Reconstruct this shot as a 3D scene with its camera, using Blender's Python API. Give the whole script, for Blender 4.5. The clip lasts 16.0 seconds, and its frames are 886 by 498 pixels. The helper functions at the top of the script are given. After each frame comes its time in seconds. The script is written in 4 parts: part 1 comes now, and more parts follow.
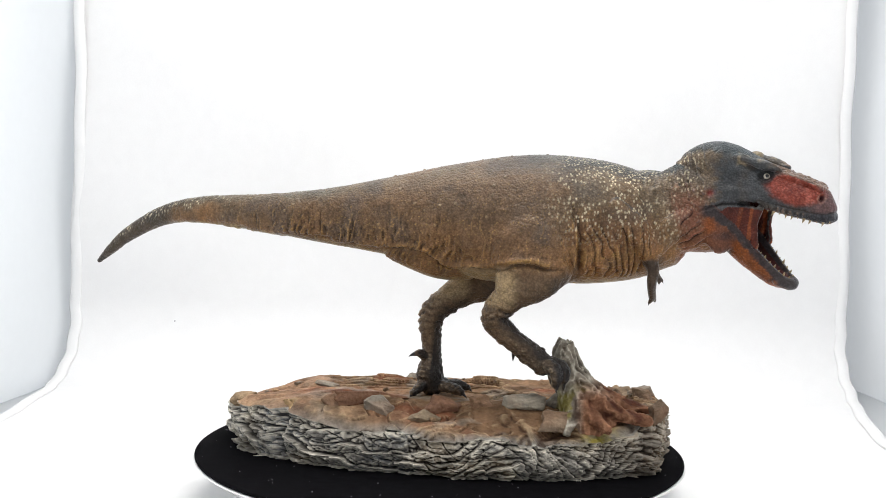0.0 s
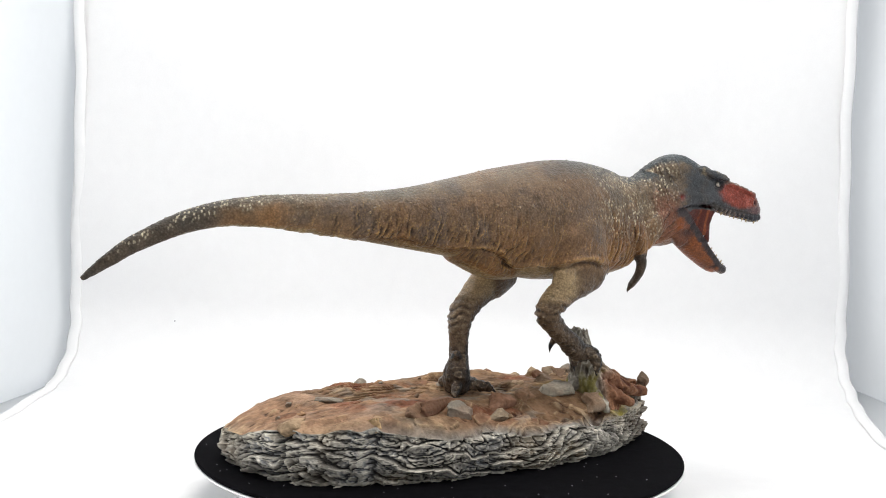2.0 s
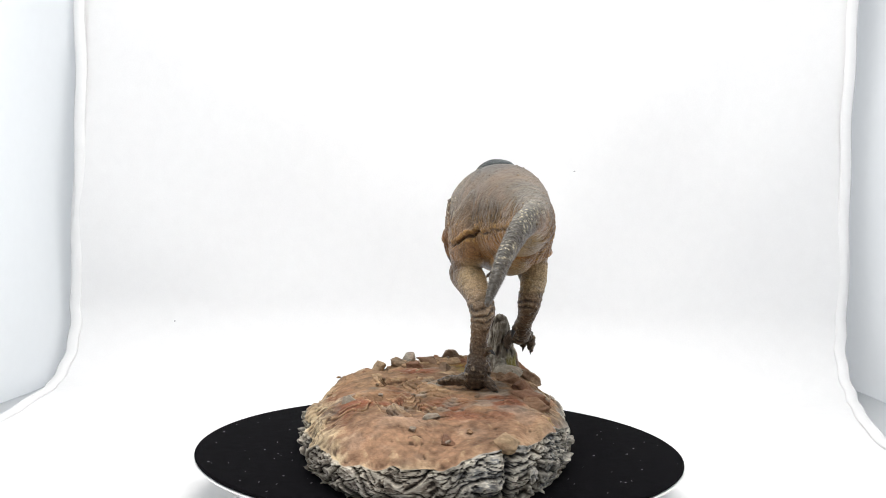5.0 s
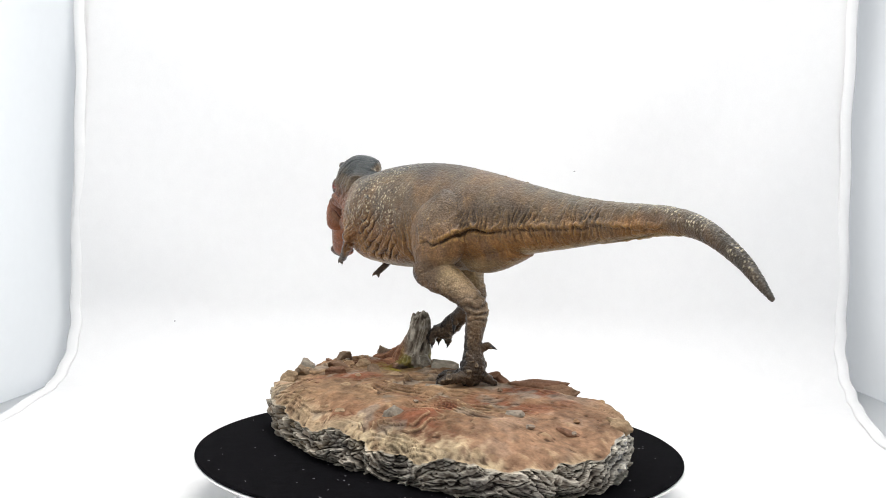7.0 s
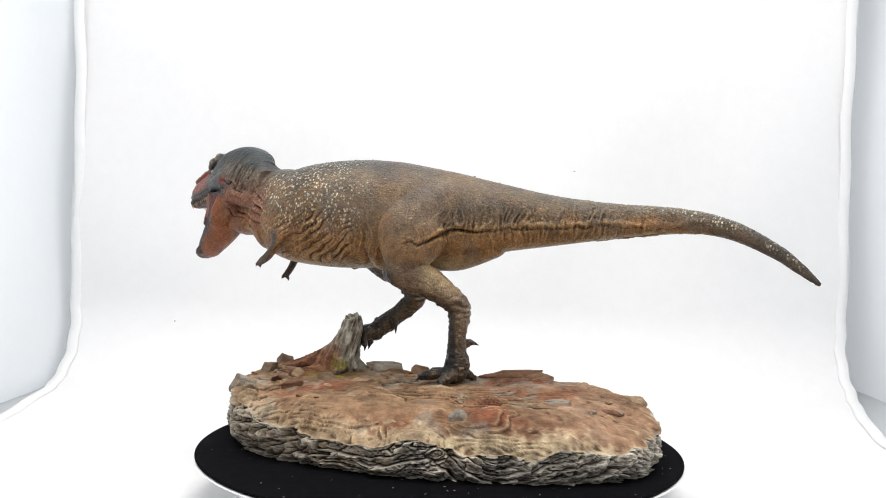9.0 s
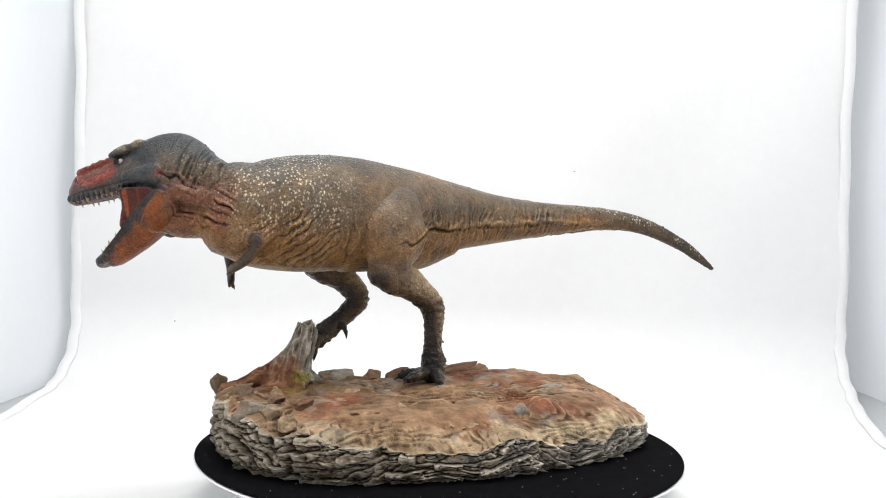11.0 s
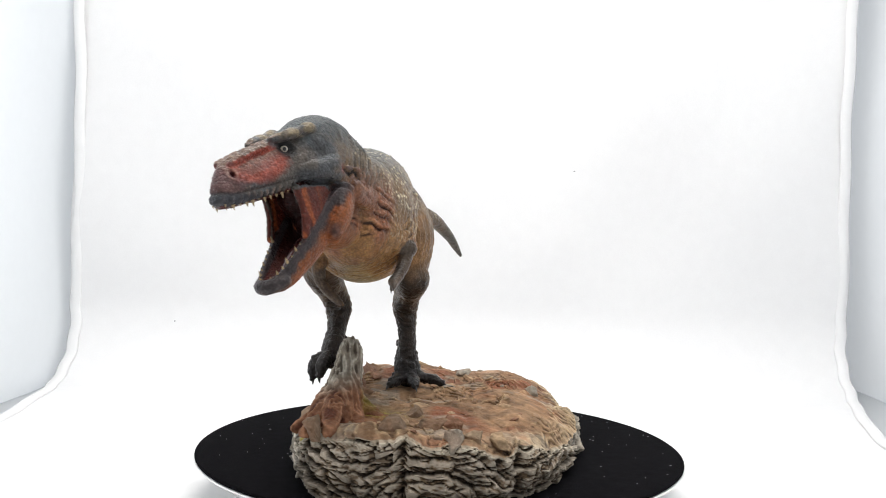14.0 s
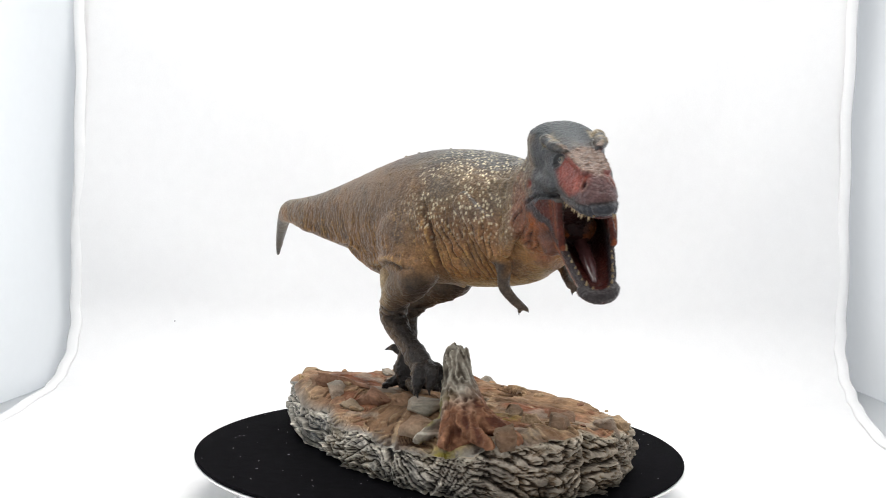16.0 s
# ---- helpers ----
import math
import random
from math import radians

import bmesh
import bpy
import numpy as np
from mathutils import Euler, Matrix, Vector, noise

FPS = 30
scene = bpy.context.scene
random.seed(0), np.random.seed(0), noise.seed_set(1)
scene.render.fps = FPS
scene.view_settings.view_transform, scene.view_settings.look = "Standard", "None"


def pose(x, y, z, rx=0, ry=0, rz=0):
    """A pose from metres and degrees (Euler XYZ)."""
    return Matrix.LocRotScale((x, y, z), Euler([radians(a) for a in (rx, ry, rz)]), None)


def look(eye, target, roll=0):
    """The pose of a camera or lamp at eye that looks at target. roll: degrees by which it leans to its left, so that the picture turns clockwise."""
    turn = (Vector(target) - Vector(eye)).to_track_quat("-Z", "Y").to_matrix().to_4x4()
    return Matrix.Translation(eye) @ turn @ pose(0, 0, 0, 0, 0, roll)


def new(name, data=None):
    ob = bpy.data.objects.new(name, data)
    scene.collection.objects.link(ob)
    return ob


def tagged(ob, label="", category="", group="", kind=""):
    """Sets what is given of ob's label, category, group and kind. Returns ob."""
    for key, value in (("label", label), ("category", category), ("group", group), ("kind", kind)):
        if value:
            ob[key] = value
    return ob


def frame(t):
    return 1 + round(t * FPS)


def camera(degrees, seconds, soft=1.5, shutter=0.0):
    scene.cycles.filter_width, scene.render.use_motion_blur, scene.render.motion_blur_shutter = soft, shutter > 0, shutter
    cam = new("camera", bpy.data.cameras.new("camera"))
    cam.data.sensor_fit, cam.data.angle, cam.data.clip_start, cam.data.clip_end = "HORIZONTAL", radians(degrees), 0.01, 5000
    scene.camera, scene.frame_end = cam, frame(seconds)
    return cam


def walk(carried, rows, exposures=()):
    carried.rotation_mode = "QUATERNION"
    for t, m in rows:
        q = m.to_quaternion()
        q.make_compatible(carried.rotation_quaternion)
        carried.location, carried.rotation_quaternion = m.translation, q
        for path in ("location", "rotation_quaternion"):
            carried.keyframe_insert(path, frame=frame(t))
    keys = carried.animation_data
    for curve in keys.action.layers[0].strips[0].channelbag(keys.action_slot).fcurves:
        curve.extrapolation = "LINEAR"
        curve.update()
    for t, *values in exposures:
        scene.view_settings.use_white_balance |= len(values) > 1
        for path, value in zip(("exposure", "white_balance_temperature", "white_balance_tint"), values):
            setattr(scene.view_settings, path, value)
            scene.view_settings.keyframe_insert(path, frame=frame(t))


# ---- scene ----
MM = 0.001
cam = camera(49.59, 16.0, soft=0.6, shutter=0.3)
EYE = (0.0, -0.5006, 0.1211)
CAM_POSE = Matrix.Translation(EYE) @ pose(0, 0, 0, 90 - 2.083, 0, 0.089) @ pose(0, 0, 0, 0, 0, 1.406)
walk(cam, [(0, CAM_POSE), (16, CAM_POSE)])

# turn of the turntable, seconds and degrees
TURN = [(0, .29), (.5, 10.03), (1, 20.57), (1.5, 31.25), (2, 41.86), (2.5, 51.71), (3, 61.8), (3.5, 70.1), (4, 79.84),
        (5, 98.5), (6, 117), (6.5, 126.2), (7, 136.57), (7.5, 146.01), (8, 154.69), (8.5, 163.85), (9, 171.68),
        (10, 191.6), (11, 211.6), (11.5, 221.65), (12, 231.66), (12.5, 240.95), (13, 251.11), (13.5, 259.86),
        (14, 270.35), (14.5, 279.12), (15, 290.54), (15.5, 300.29), (16, 311.39)]

# ---- light: lamp of the photo tent, added unseen fills, and the room ----
world = bpy.data.worlds.new("room_light")
scene.world = world
world.use_nodes = True
world.node_tree.nodes["Background"].inputs[0].default_value = (0.93, 0.96, 1.0, 1)
world.node_tree.nodes["Background"].inputs[1].default_value = 0.5


def area(name, eye, target, sx, sy, power, colour=(1, 1, 1)):
    d = bpy.data.lights.new(name, "AREA")
    d.shape, d.size, d.size_y, d.energy, d.color = "RECTANGLE", sx, sy, power, colour
    ob = new(name, d)
    ob.matrix_world = look(eye, target)
    return ob


area("tent_lamp_top", (0.0, 0.02, 0.66), (0, 0.06, 0), 0.5, 0.3, 3.7, (1, 0.975, 0.94))
# unseen fill above the camera, added to brighten the figure's flanks
area("front_fill", (0.0, -0.33, 0.58), (0, 0.0, 0.08), 0.5, 0.08, 1.7, (1, 0.975, 0.94))
# unseen fills outside the tent, added so that its side walls glow
area("wall_fill_left", (-0.72, 0.05, 0.30), (0, 0.05, 0.15), 0.6, 0.6, 2.4, (0.93, 0.97, 1))
area("wall_fill_right", (0.76, 0.05, 0.30), (0, 0.05, 0.15), 0.6, 0.6, 2.2, (0.95, 0.975, 1))
scene.view_settings.exposure = -0.13


# ---- small tools ----
def lin(r, g, b):
    return np.array([((c / 255 + 0.055) / 1.055) ** 2.4 if c > 10 else c / 255 / 12.92 for c in (r, g, b)])


def hash3(i, j, k, seed):
    h = (i * 374761393 + j * 668265263 + k * 2147483647 + seed * 1274126177) & 0xFFFFFFFF
    h = ((h ^ (h >> 13)) * 1274126177) & 0xFFFFFFFF
    h = ((h ^ (h >> 16)) * 2246822519) & 0xFFFFFFFF
    return ((h ^ (h >> 15)) & 0xFFFFFF) / float(0xFFFFFF)


def vnoise(p, scale=1.0, seed=0):
    """Smooth value noise, -1 to 1, at points p (n x 3)."""
    q = np.asarray(p, float) * scale
    c = np.floor(q).astype(np.int64)
    f = q - c
    f = f * f * f * (f * (f * 6 - 15) + 10)
    out = np.zeros(len(q))
    for dx in (0, 1):
        for dy in (0, 1):
            for dz in (0, 1):
                w = (f[:, 0] if dx else 1 - f[:, 0]) * (f[:, 1] if dy else 1 - f[:, 1]) * (f[:, 2] if dz else 1 - f[:, 2])
                out += w * hash3(c[:, 0] + dx, c[:, 1] + dy, c[:, 2] + dz, seed)
    return out * 2 - 1


def fbm(p, scale, octaves=4, seed=0):
    return sum(vnoise(p, scale * 2 ** o, seed + 17 * o) * 0.5 ** o for o in range(octaves))


def cells(p, scale, seed=0):
    """Distance to the nearest of scattered points, and a random number of that point."""
    q = np.asarray(p, float) * scale
    c = np.floor(q).astype(np.int64)
    best, rnd = np.full(len(q), 9.0), np.zeros(len(q))
    for dx in (-1, 0, 1):
        for dy in (-1, 0, 1):
            for dz in (-1, 0, 1):
                i, j, k = c[:, 0] + dx, c[:, 1] + dy, c[:, 2] + dz
                s = np.stack([i + hash3(i, j, k, seed), j + hash3(i, j, k, seed + 1), k + hash3(i, j, k, seed + 2)], 1)
                d = np.linalg.norm(q - s, axis=1)
                near = d < best
                best = np.where(near, d, best)
                rnd = np.where(near, hash3(i, j, k, seed + 3), rnd)
    return best, rnd


def step(a, b, x):
    t = np.clip((np.asarray(x, float) - a) / (b - a), 0, 1)
    return t * t * (3 - 2 * t)


def mix(a, b, f):
    f = np.asarray(f)[:, None]
    return a * (1 - f) + b * f


def mesh_from(name, verts, faces, scale=MM):
    me = bpy.data.meshes.new(name)
    me.from_pydata([tuple(v * scale for v in p) for p in verts], [], [tuple(f) for f in faces])
    me.update()
    return me


def smooth(me, on=True):
    me.polygons.foreach_set("use_smooth", [on] * len(me.polygons))
    me.update()
    return me


def coords(me):
    a = np.empty(len(me.vertices) * 3)
    me.vertices.foreach_get("co", a)
    return a.reshape(-1, 3) / MM


def normals(me):
    a = np.empty(len(me.vertices) * 3)
    me.vertex_normals.foreach_get("vector", a)
    return a.reshape(-1, 3)


def set_coords(me, p):
    me.vertices.foreach_set("co", (np.asarray(p) * MM).ravel())
    me.update()


def paint(me, rgb):
    at = me.color_attributes.new("paint", "FLOAT_COLOR", "POINT")
    at.data.foreach_set("color", np.concatenate([np.clip(rgb, 0.002, 1), np.ones((len(rgb), 1))], 1).ravel())


def obj(name, me, material, parent=None, label="", category="", kind=""):
    ob = new(name, me)
    if material:
        me.materials.append(material) if not me.materials else None
    ob.parent = parent
    return tagged(ob, label, category, kind=kind)


def bm_mesh(name, bm, scale=MM):
    me = bpy.data.meshes.new(name)
    bmesh.ops.recalc_face_normals(bm, faces=bm.faces)
    if scale != 1:
        bmesh.ops.scale(bm, vec=(scale,) * 3, verts=bm.verts)
    bm.to_mesh(me)
    bm.free()
    return me


# ---- materials ----
def material(name, colour=(0.5, 0.5, 0.5), rough=0.6, attribute=False, vary=0.25, grain=400, bump=0.3, scales=0, spec=0.4,
             sheen=0.0, depth=0.0006, coat=0.0, metal=0.0):
    m = bpy.data.materials.new(name)
    m.use_nodes = True
    nt = m.node_tree
    b = nt.nodes["Principled BSDF"]
    tc = nt.nodes.new("ShaderNodeTexCoord")
    n1 = nt.nodes.new("ShaderNodeTexNoise")
    n1.inputs["Scale"].default_value, n1.inputs["Detail"].default_value = grain, 5
    n2 = nt.nodes.new("ShaderNodeTexNoise")
    n2.inputs["Scale"].default_value, n2.inputs["Detail"].default_value = grain / 9, 3
    for n in (n1, n2):
        nt.links.new(tc.outputs["Object"], n.inputs["Vector"])
    add = nt.nodes.new("ShaderNodeMath")
    add.operation = "ADD"
    nt.links.new(n1.outputs["Fac"], add.inputs[0])
    nt.links.new(n2.outputs["Fac"], add.inputs[1])
    span = nt.nodes.new("ShaderNodeMapRange")
    span.inputs["From Min"].default_value, span.inputs["From Max"].default_value = 0.6, 1.4
    span.inputs["To Min"].default_value, span.inputs["To Max"].default_value = 1 - vary, 1 + vary
    nt.links.new(add.outputs[0], span.inputs["Value"])
    mul = nt.nodes.new("ShaderNodeVectorMath")
    mul.operation = "SCALE"
    if attribute:
        at = nt.nodes.new("ShaderNodeAttribute")
        at.attribute_name = "paint"
        nt.links.new(at.outputs["Color"], mul.inputs[0])
    else:
        mul.inputs[0].default_value = colour
    nt.links.new(span.outputs[0], mul.inputs["Scale"])
    nt.links.new(mul.outputs[0], b.inputs["Base Color"])
    b.inputs["Roughness"].default_value = rough
    b.inputs["Specular IOR Level"].default_value = spec
    b.inputs["Sheen Weight"].default_value = sheen
    b.inputs["Coat Weight"].default_value = coat
    b.inputs["Metallic"].default_value = metal
    bp = nt.nodes.new("ShaderNodeBump")
    bp.inputs["Strength"].default_value, bp.inputs["Distance"].default_value = bump, depth
    if scales:
        v = nt.nodes.new("ShaderNodeTexVoronoi")
        v.inputs["Scale"].default_value = scales
        nt.links.new(tc.outputs["Object"], v.inputs["Vector"])
        sub = nt.nodes.new("ShaderNodeMath")
        sub.operation = "SUBTRACT"
        nt.links.new(add.outputs[0], sub.inputs[0])
        nt.links.new(v.outputs["Distance"], sub.inputs[1])
        nt.links.new(sub.outputs[0], bp.inputs["Height"])
        wash = nt.nodes.new("ShaderNodeMapRange")
        wash.inputs["From Min"].default_value, wash.inputs["From Max"].default_value = 0.15, 0.75
        wash.inputs["To Min"].default_value, wash.inputs["To Max"].default_value = 1.12, 0.68
        nt.links.new(v.outputs["Distance"], wash.inputs["Value"])
        both = nt.nodes.new("ShaderNodeMath")
        both.operation = "MULTIPLY"
        nt.links.new(wash.outputs[0], both.inputs[0])
        nt.links.new(span.outputs[0], both.inputs[1])
        nt.links.new(both.outputs[0], mul.inputs["Scale"])
    else:
        nt.links.new(add.outputs[0], bp.inputs["Height"])
    nt.links.new(bp.outputs["Normal"], b.inputs["Normal"])
    return m


SKIN = material("painted_scaly_resin", rough=0.33, attribute=True, vary=0.12, grain=900, bump=0.5, scales=1050, spec=0.25, depth=0.0006)
ROCK = material("painted_rock_resin", rough=0.75, attribute=True, vary=0.3, grain=700, bump=0.8, spec=0.12, depth=0.001)
BARK = material("painted_bark_resin", rough=0.7, attribute=True, vary=0.3, grain=900, bump=0.8, spec=0.12, depth=0.0007)
TOOTH = material("ivory_paint", (0.33, 0.24, 0.13), 0.35, vary=0.35, grain=1500, bump=0.1)
CLAW = material("black_claw_paint", (0.025, 0.024, 0.024), 0.3, vary=0.3, grain=1500, bump=0.2)
TONGUE = material("glossy_tongue_paint", (0.085, 0.032, 0.032), 0.15, vary=0.25, grain=900, bump=0.2, coat=0.6)
EYEWHITE = material("pale_eye_paint", (0.72, 0.64, 0.54), 0.12, vary=0.1, grain=900, bump=0.0, coat=0.8)
PUPIL = material("dark_pupil_paint", (0.012, 0.009, 0.007), 0.08, vary=0.1, grain=900, bump=0.0, coat=0.8)
FELT = material("black_velvet", (0.004, 0.0038, 0.0048), 0.95, vary=0.5, grain=1500, bump=0.5, spec=0.03, sheen=0.0, depth=0.0004)
LINT = material("pale_lint", (0.3, 0.3, 0.32), 0.9, vary=0.2, grain=900, bump=0.2)
PLASTIC = material("white_plastic", (0.8, 0.8, 0.79), 0.4, vary=0.03, grain=300, bump=0.05)
CLOTH = material("white_backdrop_cloth", (0.76, 0.76, 0.765), 0.9, vary=0.02, grain=900, bump=0.12, spec=0.1, depth=0.0004)
TENT = material("white_tent_fabric", (0.80, 0.815, 0.83), 0.9, vary=0.03, grain=900, bump=0.15, spec=0.1, depth=0.0004)
def let_light_through(m, share):
    nt = m.node_tree
    b = nt.nodes["Principled BSDF"]
    tr, mx = nt.nodes.new("ShaderNodeBsdfTranslucent"), nt.nodes.new("ShaderNodeMixShader")
    tr.inputs["Color"].default_value = (0.86, 0.88, 0.9, 1)
    mx.inputs[0].default_value = share
    nt.links.new(b.outputs[0], mx.inputs[1])
    nt.links.new(tr.outputs[0], mx.inputs[2])
    nt.links.new(mx.outputs[0], nt.nodes["Material Output"].inputs["Surface"])


let_light_through(TENT, 0.6)
TABLE = material("pale_table", (0.6, 0.58, 0.55), 0.6, vary=0.08, grain=60, bump=0.1)


# ---- photo tent ----
def tent():
    """Box of white fabric, open at the front, on a table."""
    def panel(name, a, b, label):
        bm = bmesh.new()
        lo = [min(p, q) for p, q in zip(a, b)]
        hi = [max(p, q) for p, q in zip(a, b)]
        bmesh.ops.create_cube(bm, size=1)
        for v in bm.verts:
            v.co = Vector([lo[i] if v.co[i] < 0 else hi[i] for i in range(3)])
        return obj(name, bm_mesh(name, bm, 1), TENT, None, label, "", "structure")
    panel("wall_north", (-0.345, 0.40, -0.03), (0.385, 0.404, 0.70), "white fabric rear wall of the photo tent")
    panel("ceiling", (-0.345, -0.36, 0.70), (0.385, 0.404, 0.704), "white fabric roof of the photo tent")
    panel("tent_floor", (-0.345, -0.36, -0.0345), (0.385, 0.404, -0.0315), "white fabric floor of the photo tent")
    # side walls with soft waves in the fabric
    for side, name in ((-1, "wall_west"), (1, "wall_east")):
        ny, nz = 90, 60
        verts, faces = [], []
        for i in range(ny + 1):
            for j in range(nz + 1):
                y, z = -0.36 + 0.755 * i / ny, -0.03 + 0.73 * j / nz
                w = 0.004 * math.sin(y * 21 + z * 5 + side) * math.sin(z * 9 + side) + 0.003 * math.sin(z * 17 + y * 6)
                verts.append((side * (0.372 if side > 0 else 0.336) + w, y, z))
        for i in range(ny):
            for j in range(nz):
                q = [i * (nz + 1) + j, (i + 1) * (nz + 1) + j, (i + 1) * (nz + 1) + j + 1, i * (nz + 1) + j + 1]
                faces.append(q)
        me = smooth(mesh_from(name, verts, faces, 1))
        obj(name, me, TENT, None, "white fabric side wall of the photo tent", "", "structure")


def backdrop():
    """Sheet that hangs at the rear and sweeps forward over the floor, with hemmed side edges."""
    zf, yb, r = -0.0285, 0.338, 0.07
    path = [(-0.345 + (yb - r + 0.345) * i / 40, zf) for i in range(41)]
    path += [(yb - r + r * math.sin(a), zf + r - r * math.cos(a)) for a in np.linspace(0, math.pi / 2, 22)[1:]]
    path += [(yb, zf + r + (0.66 - zf - r) * i / 40) for i in range(1, 41)]
    n = 80

    def edge(side, k, y):
        flare = step(0.10, 0.36, y)
        half = 0.306 + 0.0195 * flare if side < 0 else 0.304 + 0.049 * flare
        return half + 0.0012 * math.sin(k * 0.33) + 0.0008 * math.sin(k * 1.1 + side)
    grid = []
    for k, (y, z) in enumerate(path):
        for i in range(n + 1):
            u = 2 * i / n - 1
            x = edge(-1 if u < 0 else 1, k, y) * u
            up = step(0.0, 0.12, z)
            wave = 0.0040 * math.sin(x * 19 + z * 7) * math.sin(z * 13 + 1) + 0.0012 * math.sin(x * 41 - z * 23)
            grid.append((x, y - wave * up, z + wave * 0.25 * (1 - up)))
    faces = []
    for k in range(len(path) - 1):
        for i in range(n):
            a = k * (n + 1) + i
            faces.append((a, a + 1, a + n + 2, a + n + 1))
    me = smooth(mesh_from("backdrop", grid, faces, 1))
    ob = obj("backdrop", me, CLOTH, None, "white cloth sheet sweeping from rear wall to floor", "", "structure")
    s = ob.modifiers.new("thickness", "SOLIDIFY")
    s.thickness, s.offset = 0.0012, 1
    # hems, rolled edges of the sheet
    for side in (-1, 1):
        verts, faces, ring = [], [], 8
        for k, (y, z) in enumerate(path):
            half = edge(side, k, y)
            k2, k1 = min(k + 1, len(path) - 1), max(k - 1, 0)
            ty, tz = path[k2][0] - path[k1][0], path[k2][1] - path[k1][1]
            l = math.hypot(ty, tz)
            ny, nz = -tz / l, ty / l
            for a in range(ring):
                w = 2 * math.pi * a / ring
                d = 0.0016 + 0.002 * math.sin(w)
                verts.append((side * (half - 0.0045 + 0.0052 * math.cos(w)), y + ny * d, z + nz * d))
        for k in range(len(path) - 1):
            for a in range(ring):
                b = (a + 1) % ring
                faces.append((k * ring + a, k * ring + b, (k + 1) * ring + b, (k + 1) * ring + a))
        hem = smooth(mesh_from("hem", verts, faces, 1))
        obj("hem", hem, CLOTH, ob, "thick white folded hem")


def table():
    bm = bmesh.new()
    bmesh.ops.create_cube(bm, size=1)
    for v in bm.verts:
        v.co = Vector((v.co.x * 3.0, v.co.y * 3.0, -0.05 + v.co.z * 0.03))
    obj("floor", bm_mesh("floor", bm, 1), TABLE, None, "pale table top under the photo tent", "", "structure")


def dust():
    for x, y, z in ((-0.233, 0.33, 0.0225), (0.142, 0.245, -0.0275), (0.111, 0.333, 0.161)):
        bm = bmesh.new()
        bmesh.ops.create_icosphere(bm, subdivisions=1, radius=0.0008)
        bmesh.ops.scale(bm, vec=(1.2, 0.7, 0.8), verts=bm.verts)
        ob = obj("dust_speck", bm_mesh("dust_speck", bm, 1), LINT, None, "tiny grey speck of dust on white cloth", "dust")
        ob.location = (x, y, z)


tent()
backdrop()
dust()
table()


# ---- turntable ----
def disc(name, r0, r1, z0, z1, n=160):
    """Round slab with bevelled rims."""
    prof = [(0, z1), (r1 - 0.8, z1), (r1, z1 - 0.5), (r0, z0 + 0.5), (r0 - 0.8, z0), (0, z0)]
    verts, faces = [], []
    for r, z in prof[1:-1]:
        verts += [(r * math.cos(2 * math.pi * i / n), r * math.sin(2 * math.pi * i / n), z) for i in range(n)]
    for k in range(len(prof) - 3):
        faces += [(k * n + i, k * n + (i + 1) % n, (k + 1) * n + (i + 1) % n, (k + 1) * n + i) for i in range(n)]
    faces.append(tuple(reversed(range(n))))
    faces.append(tuple(range((len(prof) - 3) * n, (len(prof) - 2) * n)))
    bm = bmesh.new()
    bm.from_mesh(mesh_from(name, verts, faces, 1))
    return bm_mesh(name, bm)


turntable = tagged(new("turntable"), "round white turntable with a black velvet top", "turntable")
obj("platter", disc("platter", 122, 125.7, -5, -1.6), PLASTIC, turntable, "white plastic rotating platter")
obj("foot", disc("foot", 102, 106, -28, -5.2), PLASTIC, turntable, "white plastic drive housing")
obj("velvet_top", disc("velvet_top", 125, 125, -1.5, 0), FELT, turntable, "black velvet disc flecked with lint")


def lint():
    rnd = random.Random(5)
    bm = bmesh.new()
    for _ in range(150):
        a, r = rnd.random() * 6.28, 122 * math.sqrt(rnd.random())
        m = Matrix.Translation((r * math.cos(a), r * math.sin(a), 0.12)) @ Matrix.Rotation(rnd.random() * 3, 4, "Z")
        l = rnd.uniform(0.2, 1.1)
        bmesh.ops.create_cube(bm, size=1, matrix=m @ Matrix.Diagonal((l, 0.22, 0.15, 1)))
    tagged(obj("lint", bm_mesh("lint", bm), LINT, turntable, "pale specks of lint"), kind="stuff")


lint()


# ---- the diorama: figure on its rock base ----
diorama = tagged(new("dinosaur_diorama"), "painted resin dinosaur model striding on a rocky base", "figurine")


def spline(rows, n):
    """Smooth rows of numbers through the given rows."""
    s = np.array(rows, float)
    d = np.linspace(0, len(s) - 1, n)
    i = np.minimum(d.astype(int), len(s) - 2)
    f = (d - i)[:, None]
    p0, p1, p2, p3 = s[np.maximum(i - 1, 0)], s[i], s[i + 1], s[np.minimum(i + 2, len(s) - 1)]
    return 0.5 * (2 * p1 + (p2 - p0) * f + (2 * p0 - 5 * p1 + 4 * p2 - p3) * f ** 2 + (3 * p1 - p0 - 3 * p2 + p3) * f ** 3)


def skin_rings(rings, verts, faces):
    """Closed skin over rings of equal count, ends closed by a point."""
    o, m = len(verts), len(rings[0])
    for r in rings:
        verts.extend(map(tuple, r))
    for k in range(len(rings) - 1):
        for i in range(m):
            j = (i + 1) % m
            faces.append((o + k * m + i, o + k * m + j, o + (k + 1) * m + j, o + (k + 1) * m + i))
    for k, rev in ((0, True), (len(rings) - 1, False)):
        c = len(verts)
        verts.append(tuple(np.mean(rings[k], axis=0)))
        for i in range(m):
            j = (i + 1) % m
            a, b = o + k * m + i, o + k * m + j
            faces.append((c, b, a) if rev else (c, a, b))


